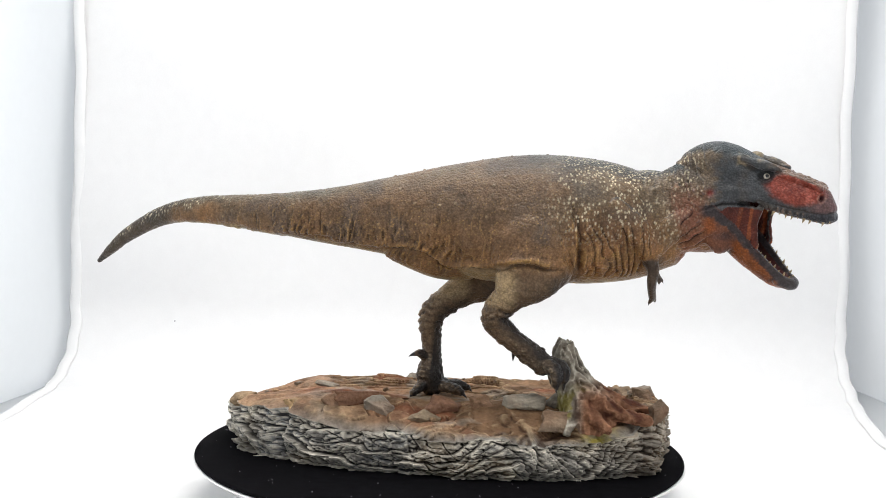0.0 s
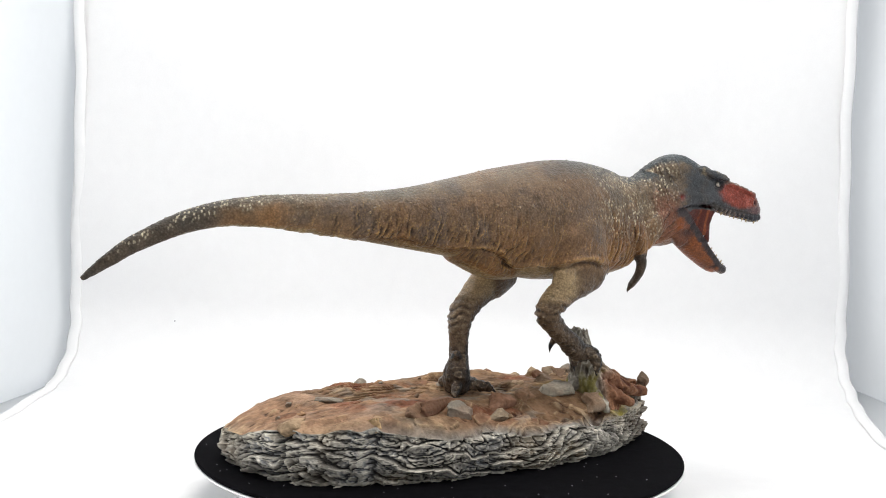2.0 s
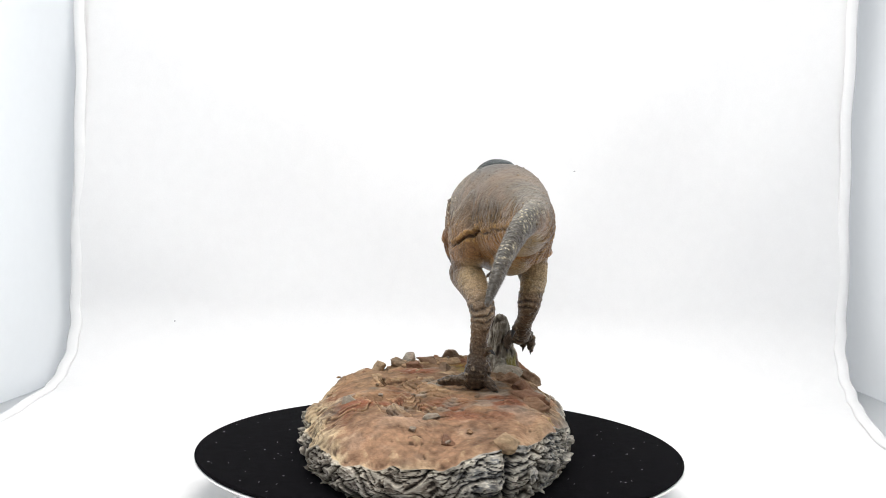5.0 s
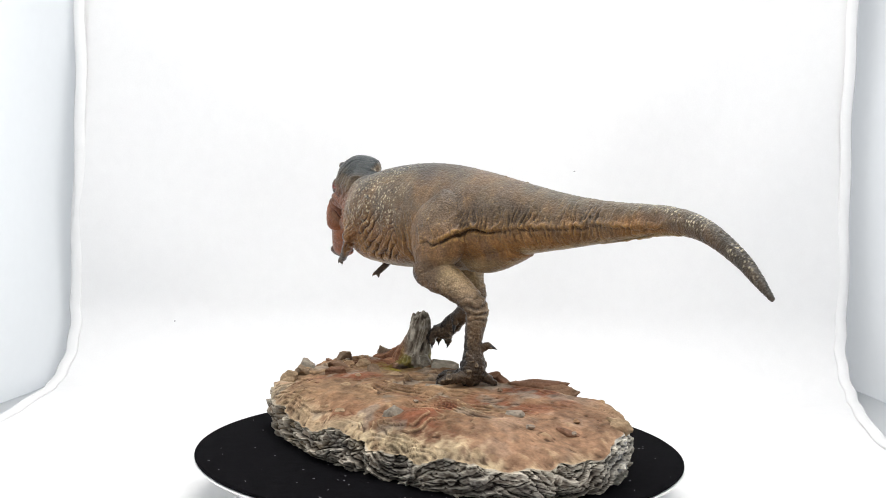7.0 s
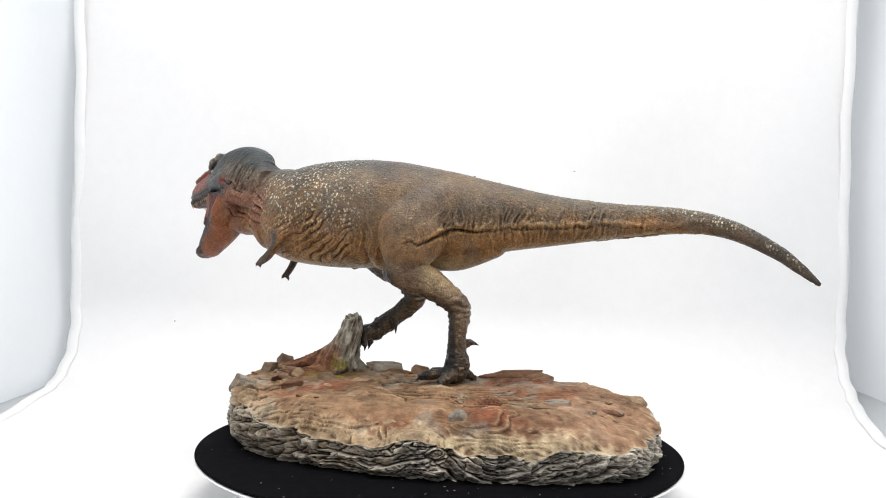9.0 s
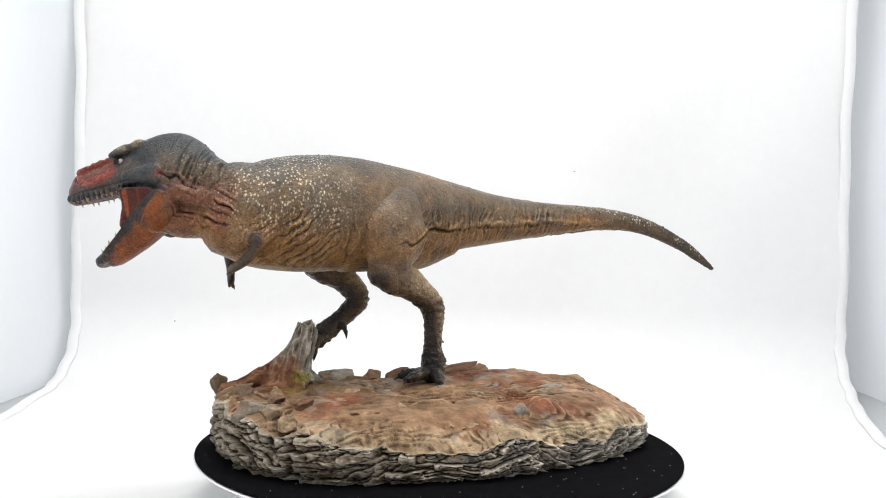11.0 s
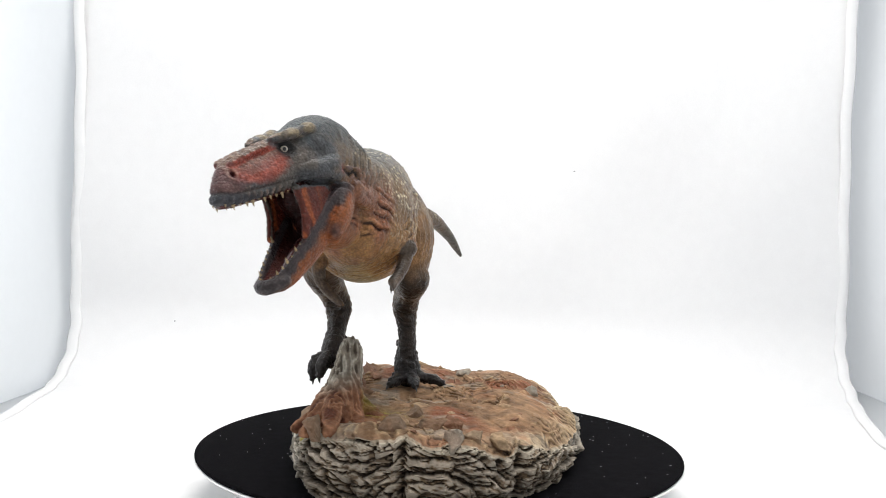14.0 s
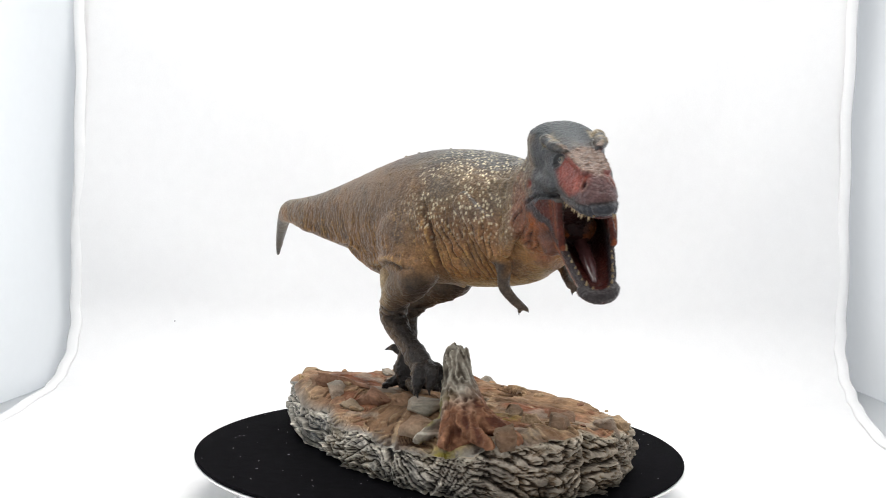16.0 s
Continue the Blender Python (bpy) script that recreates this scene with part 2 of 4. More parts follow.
def tube(rows, verts, faces, n=60, m=28, ref=(0, 0, 1), power=2.0):
    """A limb or trunk through rows of x, y, z, half width, half height."""
    s = spline([r if len(r) == 5 else (*r, r[3]) for r in rows], n)
    ref = np.array(ref, float)
    rings = []
    t = np.gradient(s[:, :3], axis=0)
    t /= np.linalg.norm(t, axis=1)[:, None]
    a = np.linspace(0, 2 * np.pi, m, endpoint=False)
    ca, sa = np.cos(a), np.sin(a)
    ca, sa = np.sign(ca) * abs(ca) ** (2 / power), np.sign(sa) * abs(sa) ** (2 / power)

    def ring(k, off, f):
        side = np.cross(t[k], ref)
        side /= np.linalg.norm(side)
        up = np.cross(side, t[k])
        return s[k, :3] + t[k] * off + np.outer(ca * s[k, 3] * f, side) + np.outer(sa * s[k, 4] * f, up)
    r0, r1 = min(s[0, 3:]), min(s[-1, 3:])
    for q in (0.95, 0.75, 0.45):
        rings.append(ring(0, -r0 * q, math.sqrt(1 - q * q)))
    rings += [ring(k, 0, 1) for k in range(n)]
    for q in (0.45, 0.75, 0.95):
        rings.append(ring(n - 1, r1 * q, math.sqrt(1 - q * q)))
    skin_rings(rings, verts, faces)


# head axes: forward and left in the plan, with a slight roll
HEAD = np.array([128.5, -48.0])
FWD, LEFT = np.array([0.79, -0.613]), np.array([0.613, 0.79])
ROLL = 0.12


def head_pt(u, v, z):
    lean = 0.15 * (z - 127) + 3.2 * float(step(15, 2, u)) * float(step(138, 156, z))
    x, y = HEAD + FWD * u + LEFT * (v - lean)
    return (x, y, z + ROLL * v)


def head_uvz(p):
    d = p[:, :2] - HEAD
    u = d @ FWD
    v = (d @ LEFT + 0.15 * (p[:, 2] - 127) + 3.2 * step(15, 2, u) * step(138, 156, p[:, 2])) / (1 - 0.15 * ROLL)
    return u, v, p[:, 2] - ROLL * v


# profile of the skull: forward, top, lip line, half width
SKULL = [(-24, 143.5, 124, 6.0), (-15, 151.0, 122, 9.8), (-6, 156.6, 121, 12.4), (3, 157.6, 124, 13.2), (10, 155.4, 128.5, 12.9), (17, 151.6, 128.0, 12.0),
         (22, 149.0, 127.2, 10.6), (28, 146.3, 125.9, 9.2), (35, 143.6, 124.0, 8.2), (42, 140.8, 122.6, 7.4), (47, 138.4, 121.2, 6.4),
         (50.4, 135.4, 120.8, 5.2), (52.2, 131.8, 121.4, 3.8)]
# profile of the lower jaw: forward, height of the tooth edge, half width, depth
JAW = [(2.5, 130.5, 13.0, 15.0), (8, 125.5, 12.4, 15.5), (14, 118.2, 11.4, 14.5), (20, 110.8, 9.8, 13.0), (25, 104.6, 8.5, 11.0),
       (29.5, 99.4, 7.0, 9.2), (32.4, 96.6, 5.2, 7.4), (34.2, 95.2, 3.0, 5.2)]
JDIR = np.array([0.73, -0.683])
JNOR = np.array([0.683, 0.73])


def build_shell():
    v, f = [], []
    # trunk, tail to shoulders
    tube([(-184.5, 12.8, 91.6, 0.9, 1.2), (-176, 8.4, 98.8, 2.1, 2.7), (-165.7, 3.2, 106.5, 2.9, 3.6), (-145.4, -6.8, 116.4, 3.9, 4.8), (-123.2, -17.0, 120.4, 5.2, 6.2),
          (-98.7, -23.3, 119.9, 7.0, 8.2), (-74.3, -29.1, 118.9, 9.2, 11.0), (-49.7, -33, 118.7, 12.0, 14.6), (-25.1, -34.6, 119.3, 15.8, 19.2),
          (-0.7, -36.0, 119.3, 20.6, 24.8), (23.2, -38.4, 118.7, 24.0, 29.6), (47.1, -39.2, 119.8, 25.2, 30.6), (71, -37.4, 119.0, 24.0, 29.8),
          (90, -36.2, 118.0, 21.6, 26.6), (103, -38.0, 118.5, 16.0, 22.0)], v, f, n=110, m=44, power=2.15)
    # neck
    tube([(84, -36, 121, 18, 22), (97, -38, 123, 17.5, 21.5), (107, -42.5, 124.0, 14.4, 20.0), (115, -46.8, 127.5, 12.8, 20.5), (122, -51.0, 131, 12.2, 21.0),
          (128, -54.5, 135, 11.2, 19.0)], v, f, n=40, m=36, power=2.2)
    tube([(104, -40, 116, 11, 10), (115, -43.5, 114.5, 10.5, 8.5), (124, -46.5, 114.5, 10, 8.5), (132, -51, 117, 9, 8)], v, f, n=24, m=24)
    # skull
    s = spline(SKULL, 60)
    a = np.linspace(0, 2 * np.pi, 40, endpoint=False)
    rings = []
    for u, top, lip, w in s:
        c, h = (top + lip) / 2, (top - lip) / 2
        ring = []
        for t in a:
            cx, cz = math.cos(t), math.sin(t)
            cx, cz = math.copysign(abs(cx) ** 0.72, cx), math.copysign(abs(cz) ** 0.72, cz)
            taper = 1 - (0.30 + 0.14 * step(26, 40, u)) * max(cz, 0) * step(8, 24, u) + (0.26 * step(20, 30, u) * step(50, 44, u) - 0.10) * max(-cz, 0)
            ring.append(head_pt(u, w * cx * taper, c + h * cz))
        rings.append(ring)
    rings.append([head_pt(53.4, w2, 126.0 + z2) for w2, z2 in zip(2.2 * np.cos(a), 3.0 * np.sin(a))])
    skin_rings(rings, v, f)
    # lower jaw, a trough
    s = spline(JAW, 40)
    rings = []
    b = np.linspace(0, np.pi, 17)
    for k, (u, z, w, d) in enumerate(s):
        wall = 2.3 if k < 37 else 2.3 + (k - 36) * 0.6
        wi, di = max(w - wall, 0.5), max(d - wall * 2.4, 0.5)
        ring = []
        for t in b:
            q = np.array([u, z]) - JNOR * d * math.sin(t) ** 0.8
            ring.append(head_pt(q[0], w * math.copysign(abs(math.cos(t)) ** 0.8, math.cos(t)), q[1]))
        for t in b[::-1]:
            q = np.array([u, z]) - JNOR * di * math.sin(t)
            ring.append(head_pt(q[0], wi * math.cos(t), q[1]))
        rings.append(ring)
    skin_rings(rings, v, f)
    # chin rim closes the trough
    tube([head_pt(29.4, -5.4, 95.0) + (2.5,), head_pt(32.6, -3.3, 93.6) + (2.7,), head_pt(33.9, 0, 93.0) + (2.8,), head_pt(32.6, 3.3, 93.6) + (2.7,),
          head_pt(29.4, 5.4, 95.0) + (2.5,)], v, f, n=18, m=14)
    for sd in (-1, 1):
        # cheek muscle behind the gape, skin fold at the mouth corner, brow, cheekbone
        tube([head_pt(-1, sd * 9.8, 127) + (4, 6), head_pt(1.5, sd * 10.0, 119) + (4.0, 7), head_pt(6, sd * 9.2, 111) + (3.4, 6)], v, f, n=14, m=18, ref=(1, 0, 0))
        tube([head_pt(15.0, sd * 9.4, 129) + (1.3, 9.5), head_pt(13.8, sd * 9.6, 122) + (1.2, 8.0), head_pt(13.5, sd * 9.8, 115) + (1.4, 8.5)], v, f, n=14, m=16,
             ref=(0.79, -0.61, 0))
        tube([head_pt(23, sd * 8.6, 128) + (1.5, 1.5), head_pt(20.6, sd * 9.2, 120) + (1.2, 1.2), head_pt(20.5, sd * 9.4, 111) + (1.6, 1.6)], v, f, n=12, m=12,
             ref=(0.79, -0.61, 0))
        tube([head_pt(12, sd * 9.6, 150.6) + (1.6, 1.5), head_pt(15.5, sd * 9.6, 150.4) + (2.7, 2.3), head_pt(19, sd * 9.1, 149.2) + (1.9, 1.6), head_pt(23, sd * 8.6, 147.8) + (2.8, 2.2),
              head_pt(27, sd * 7.4, 146.4) + (2.0, 1.7), head_pt(31, sd * 6.0, 145.0) + (1.4, 1.2)], v, f, n=24, m=14)
        tube([head_pt(4, sd * 12.2, 136) + (2.6, 5), head_pt(12, sd * 11.4, 135.5) + (2.6, 4.2), head_pt(21, sd * 9.4, 134) + (2.0, 3.2)], v, f, n=18, m=14)
        tube([head_pt(30, sd * 5.4, 143.4) + (1.2, 1.2), head_pt(40, sd * 4.6, 139.8) + (1.5, 1.3), head_pt(48, sd * 3.6, 136.2) + (1.6, 1.2)], v, f, n=16, m=12)
        # neck muscles down to the chest
        tube([head_pt(-6, sd * 11, 128) + (3.2, 4.5), (112 - 2 * sd, -43 + sd * 13.5, 124, 3.0, 5), (104, -40 + sd * 16.5, 116, 3.0, 6), (98, -37 + sd * 17, 108, 3, 5)],
             v, f, n=24, m=16)
        # shoulder blade
        tube([(76, -37 + sd * 21.5, 126, 3, 6), (88, -37 + sd * 20.0, 116, 3.5, 6.5), (96, -36 + sd * 17.5, 107, 4, 6)], v, f, n=20, m=18)
    tube([(76, -20, 122, 5, 13), (90, -20.5, 120, 6, 14), (102, -26, 120, 6, 12), (112, -34, 122, 5, 11)], v, f, n=24, m=20)
    # legs
    R = [(34, -50, 124, 15, 12), (38, -53.5, 113, 21, 12.5), (42, -55.5, 103, 19, 10.5), (46, -57, 95, 13.5, 9.0)]
    tube(R, v, f, n=30, m=30, ref=(0, -1, 0))
    tube([(50, -57.5, 96, 9, 8.5), (41, -57.2, 90, 9.5, 8.6), (32, -56, 84.5, 7.6, 7.4), (25.5, -53, 77, 6.8, 6.6), (24.4, -52, 71.8, 6.4, 6.4), (29, -52, 66.2, 5.5, 4.9),
          (36, -52.2, 60.4, 5.1, 4.6), (42, -52.6, 56, 5.4, 5.2), (47.5, -53, 51.5, 5.0, 5.4)], v, f, n=60, m=24, ref=(0, -1, 0))
    tube([(29, -57.5, 94.5, 5.6, 5.6), (29.5, -57, 89, 6.0, 6.0), (28, -55.5, 82, 5, 5)], v, f, n=16, m=18, ref=(0, -1, 0))
    L = [(16, -24, 124, 14, 12), (20, -19.5, 113, 19, 12), (22, -17.5, 103, 17, 10.5), (24, -16.5, 95, 12, 9), (25, -16, 89, 9, 7.5)]
    tube(L, v, f, n=30, m=30, ref=(0, -1, 0))
    tube([(29, -16, 90, 8, 7), (20, -16.5, 87, 9.5, 8.2), (11, -17.5, 83.8, 8.6, 7.8), (2.5, -19, 78, 7.2, 6.9), (-4.8, -20, 71.5, 6.6, 6.8), (-6.2, -19.6, 66, 6.0, 5.7),
          (-5.6, -18.8, 58, 5.1, 4.7), (-5.2, -18.4, 49, 5.0, 4.8), (-6.0, -18.4, 41, 6.6, 6.8), (-5.0, -17.4, 35.5, 6.6, 6.8)], v, f, n=70, m=24, ref=(0, -1, 0))
    # knees
    tube([(45, -58.5, 99, 7, 6.5), (47, -59.8, 92, 7.4, 7.2), (42, -58.6, 86.5, 5.4, 5.4)], v, f, n=16, m=18, ref=(0, -1, 0))
    tube([(26, -15, 94, 7, 6), (27, -13.8, 88.5, 7.2, 6.8), (21, -15, 83.5, 5.6, 5.4)], v, f, n=16, m=18, ref=(0, -1, 0))
    # feet
    for toe in TOES:
        tube(toe, v, f, n=24, m=14, ref=(0.3, -0.5, 0.8))
    # arms
    tube([(94, -51, 105, 4, 4.5), (97.5, -53.2, 98, 2.9, 3.2), (97.2, -52.6, 92, 2.4, 2.6), (98.0, -49.2, 87.5, 2.0, 2.2), (99.2, -45.6, 84.2, 1.9, 2.0)], v, f, n=24, m=14, ref=(0, -1, 0))
    tube([(91, -20, 111, 4, 4.5), (95.0, -17.4, 106.5, 3.3, 3.9), (97.6, -17.4, 100.5, 2.8, 3.0), (102.0, -19.2, 95.5, 2.4, 2.5), (106.2, -21.4, 92.4, 2.2, 2.4)], v, f, n=24, m=14, ref=(0, -1, 0))
    tube([(86, -22, 112, 4, 6), (91, -19.5, 109, 5, 6.5), (95.5, -16.8, 106, 4.2, 4.8)], v, f, n=16, m=16, ref=(0, -1, 0))
    tube([(87, -51, 111, 4, 6), (92, -52.5, 107, 4.4, 6), (96.5, -53, 102, 3.6, 4.2)], v, f, n=16, m=16, ref=(0, -1, 0))
    for fing in FINGERS:
        tube([(a, b, c, r * 1.3) for a, b, c, r in fing], v, f, n=8, m=8, ref=(0.2, -1, 0.1))
    # pubic and tail-base bulge
    tube([(-22, -35, 105, 10, 8), (-4, -35.5, 99, 11, 9), (10, -36, 97, 10, 8)], v, f, n=20, m=20)
    return v, f


TOES = [[(47, -54, 52, 4.2), (51.5, -58.5, 50.5, 3.4), (53.0, -60.5, 46.5, 2.9), (52.5, -60.5, 43.5, 2.0)],
        [(48, -53, 51.5, 4.2), (54, -54.5, 51.5, 3.5), (57, -56.0, 48.5, 3.0), (57.0, -57.0, 45.0, 2.0)],
        [(47, -51, 51, 4.0), (51, -48, 50.5, 3.3), (52.6, -46.6, 47.2, 2.8), (52.0, -46.2, 44.5, 1.9)],
        [(36, -49, 59, 2.4), (34.4, -46.6, 57.6, 1.8), (34.0, -45.6, 55.6, 1.2)],
        [(-4, -17, 36, 4.8), (3.0, -15.4, 34.4, 3.0), (8.5, -14.0, 34.0, 2.9), (12.6, -13.2, 32.8, 2.1)],
        [(-4, -18, 36, 4.6), (1.5, -21.4, 34.4, 2.9), (6.4, -24.4, 33.8, 2.7), (9.8, -26.6, 32.6, 1.9)],
        [(-5, -16, 36, 4.6), (-3.0, -9.5, 34.4, 2.9), (-1.0, -3.8, 33.8, 2.7), (0.8, 0.2, 32.6, 1.9)],
        [(-7.5, -20.5, 49, 2.4), (-11.2, -22.6, 51.0, 2.0), (-13.0, -23.4, 51.0, 1.4)],
        [(-8, -21, 36, 3.2), (-11.5, -24, 33.5, 2.4), (-14, -26, 31.5, 1.8)]]
FINGERS = [[(99.2, -45.6, 84, 1.4), (99.0, -44.6, 82.6, 1.0), (98.2, -44.2, 81.2, 0.7)], [(99.2, -45.6, 84, 1.4), (100.4, -43.6, 83.0, 1.0), (101.0, -42.6, 82.0, 0.7)],
           [(106.6, -21, 92, 1.4), (107.6, -21.6, 90.6, 1.0), (107.6, -22.0, 89.4, 0.7)], [(106.6, -21, 92, 1.4), (108.2, -20.8, 91.2, 1.0), (109.2, -21.0, 90.2, 0.7)]]


def remeshed(name, verts, faces, voxel, smooth_steps):
    """One skin over overlapping closed shells."""
    src = new(name + "_shell", mesh_from(name + "_shell", verts, faces))
    r = src.modifiers.new("skin", "REMESH")
    r.mode, r.voxel_size, r.use_smooth_shade = "VOXEL", voxel * MM, True
    s = src.modifiers.new("soften", "SMOOTH")
    s.factor, s.iterations = 0.5, smooth_steps
    bpy.context.view_layer.update()
    me = bpy.data.meshes.new_from_object(src.evaluated_get(bpy.context.evaluated_depsgraph_get()))
    shell = src.data
    bpy.data.objects.remove(src)
    bpy.data.meshes.remove(shell)
    me.name = name
    me.materials.clear()
    return me


# body axis, for paint and folds
AXIS = [(-183, 12, 93), (-145, -7, 116.5), (-99, -23, 120), (-50, -33, 118.7), (0, -36, 119.3), (47, -39, 119.8), (90, -36, 119), (116, -43, 130), (140, -58, 137)]


def body_mesh():
    v, f = build_shell()
    me = remeshed("dinosaur", v, f, 0.42, 6)
    p, n = coords(me), normals(me)
    x, y, z = p.T
    ax = np.array(AXIS)
    cy, cz = np.interp(x, ax[:, 0], ax[:, 1]), np.interp(x, ax[:, 0], ax[:, 2])
    side = np.where(y < cy, -1.0, 1.0)
    u, hv, hz = head_uvz(p)
    lip = np.interp(u, [r[0] for r in SKULL], [r[2] for r in SKULL])
    jz = np.interp(u, [r[0] for r in JAW], [r[1] for r in JAW])
    jw = np.interp(u, [r[0] for r in JAW], [r[2] for r in JAW])
    is_head = step(-16, 0, u) * (z > 88)
    rleg = (np.hypot(x - 36, y + 54) < 30) & (z < 99) & (y < -40)
    lleg = (np.hypot(x - 8, y + 18) < 30) & (z < 97) & (y > -29) & (x < 38)
    leg = np.clip(step(32, 26, np.hypot(x - 36, y + 54)) * step(-38, -44, y) + step(32, 26, np.hypot(x - 8, y + 18)) * step(-32, -27, y) * (x < 42), 0, 1) * step(100, 91, z)
    shin = leg * step(92, 80, z)
    arm = np.zeros(len(p))
    for limb in (((96, -54, 100), (97.4, -52.4, 92), (98.2, -49, 87.5), (99.2, -45, 82)), ((98, -15, 106), (100, -16.4, 102.5), (103.5, -18.6, 96.5), (107, -21.5, 91))):
        for a, b in zip(limb[:-1], limb[1:]):
            a, b = np.array(a, float), np.array(b, float)
            t = np.clip((p - a) @ (b - a) / ((b - a) @ (b - a)), 0, 1)
            arm = np.maximum(arm, step(4.6, 3.2, np.linalg.norm(p - a - t[:, None] * (b - a), axis=1)))
    trunk = (1 - is_head) * (1 - leg) * (1 - arm)
    # -- relief
    d = np.zeros(len(p))
    q = p + 2.0 * np.stack([vnoise(p, 0.12, 5), vnoise(p, 0.12, 6), vnoise(p, 0.12, 7)], 1)
    low = step(136, 112, z)
    up_face, left_side = n[:, 2], side > 0
    soft = step(-0.97, -0.6, up_face)
    # loose skin: broad folds, then cords that run down the flank and tail
    fold = 1 - abs(vnoise(q * np.array([1.0, 0.35, 0.28]), 0.33, 3))
    d += trunk * 0.55 * (fold ** 3 - 0.45) * (0.2 + 0.8 * low) * step(-190, -90, x) * soft
    crease = np.interp(x, [-150, -130, -60, -10, 15], [116.0, 117.5, 116.0, 112.5, 104.0]) - np.where(side < 0, 5.0 + 0.05 * np.clip(x + 130, 0, 200), 0)
    crease = crease + 2.4 * vnoise(p, 0.06, 21) + 1.0 * vnoise(p, 0.25, 22)
    cord = 1 - abs(vnoise(np.stack([q[:, 0] + 0.25 * q[:, 2] * side, 0.25 * q[:, 1], 0.22 * q[:, 2]], 1), 0.45, 16))
    cord2 = 1 - abs(vnoise(np.stack([q[:, 0] - 0.15 * q[:, 2] * side, 0.3 * q[:, 1], 0.25 * q[:, 2]], 1), 0.8, 17))
    hang = step(-0.85, -0.35, up_face) * step(-130, -70, x) * step(22, 4, x + np.where(left_side, 8, 0)) * step(22, 4, z - crease) * step(-9, -1, z - crease)
    d += trunk * hang * (0.75 * (cord ** 2.2 - 0.45) + 0.3 * (cord2 ** 2 - 0.5))
    flank = step(-125, -85, x) * step(66, 52, x) * step(0.75, 0.2, up_face) * soft
    d += trunk * flank * (0.16 * (cord2 ** 2.5 - 0.45) + 0.3 * (cord ** 2.5 - 0.45) * low) * (1 - 0.8 * np.exp(-((x - np.where(left_side, 24, 41)) / 16) ** 2))
    # pebbly hide
    d += trunk * 0.16 * (1 - abs(vnoise(p, 0.85, 8))) + trunk * 0.10 * fbm(p, 1.1, 2, 11)
    # folds hung between elbow and thigh
    chest = step(50, 60, x) * step(104, 92, x) * step(127, 112, z) * step(91, 96, z)
    run = np.where(left_side, 0.62 * x + 0.80 * z, x + 0.14 * (z - 100)) + 4.6 * vnoise(p, 0.075, 15) + 1.3 * vnoise(p, 0.22, 18)
    drape = abs(np.sin(run * math.pi / np.where(left_side, 4.6, 4.0)))
    d += trunk * chest * (drape ** 0.8 - 0.62) * np.clip(0.95 + 0.9 * vnoise(p, 0.08, 19), 0.1, 1.7) * np.where(left_side, 1.7, 0.7)
    fine_run = abs(np.sin(run * math.pi / 1.9 + 2.0 * vnoise(p, 0.15, 23)))
    d += trunk * chest * 0.28 * (fine_run - 0.6)
    # ankle rings, shin skin
    ankle = np.exp(-((z - np.where(rleg, 72, 70)) / 8.0) ** 2)
    rings = np.sin(z * 1.6 + 3.0 * vnoise(p, 0.2, 12) + 0.3 * np.where(rleg, x, y)) * (0.14 + 0.8 * ankle)
    d += shin * (0.36 * rings * np.clip(0.7 + 1.2 * vnoise(p, 0.15, 27), 0, 1.6) + 0.25 * fbm(p, 0.7, 2, 13))
    band = 1 - abs(vnoise(q * np.array([0.4, 0.4, 1.0]), 0.6, 14))
    d += leg * 0.32 * (band ** 2 - 0.5)
    d += leg * 0.6 * step(0.35, 0.7, vnoise(p, 0.34, 46)) * step(60, 48, z - np.where(rleg, 10, 0))
    # side crease along the tail that deepens to a pocket behind the thigh
    on_tail = step(-150, -110, x) * step(30, 6, x) * trunk
    deep = (0.5 + 1.4 * step(-45, 4, x)) * np.clip(0.8 + 0.9 * vnoise(p, 0.1, 28), 0.1, 1.5)
    d -= on_tail * deep * np.exp(-((z - crease) / 0.9) ** 2)
    d += on_tail * (0.5 + 0.7 * cord) * np.exp(-((z - crease - 2.2) / 1.5) ** 2)
    # thigh: bulge, and the groove at its front edge
    tx = np.where(left_side, 24, 41)
    bulge = np.exp(-((x - tx) / 15) ** 2 - ((z - 112) / 15) ** 2) * step(3, 19, abs(y - cy))
    d += trunk * 1.6 * bulge
    hip = np.interp(z, [92, 100, 112, 125, 140], [60, 61.5, 61, 57, 46]) - np.where(left_side, 16.0, 0) + 0.8 * vnoise(p, 0.12, 24)
    sharp = np.where(left_side, 0.5 * step(122, 106, z), step(138, 112, z))
    d -= trunk * sharp * 1.9 * np.exp(-((x - hip - 1.2) / 1.7) ** 2)
    d += trunk * sharp * 1.0 * np.exp(-((x - hip + 2.6) / 2.4) ** 2)
    wr = 1 - abs(vnoise(q * np.array([0.3, 0.3, 1.0]), 0.5, 26))
    d += trunk * bulge * 0.16 * (wr ** 2 - 0.5)
    # lower edge of the flank, hung over the knee
    skirt = np.where(side < 0, 1.0, 0.0) * step(-8, 4, x) * step(58, 44, x) * step(10, 15, abs(y - cy))
    edge = z - 97.5 - 2.0 * vnoise(p, 0.08, 29) - 0.9 * vnoise(p, 0.22, 30) - 0.03 * (x - 28)
    d -= skirt * 1.3 * np.exp(-((edge + 0.9) / 1.0) ** 2)
    d += skirt * 1.3 * np.exp(-((edge - 1.7) / 1.7) ** 2)
    # neck: cords from the jaw to the chest, upright wrinkles over the nape
    neck = step(103, 110, x + 0.25 * (z - 120)) * step(6, -4, u) * (z < 138)
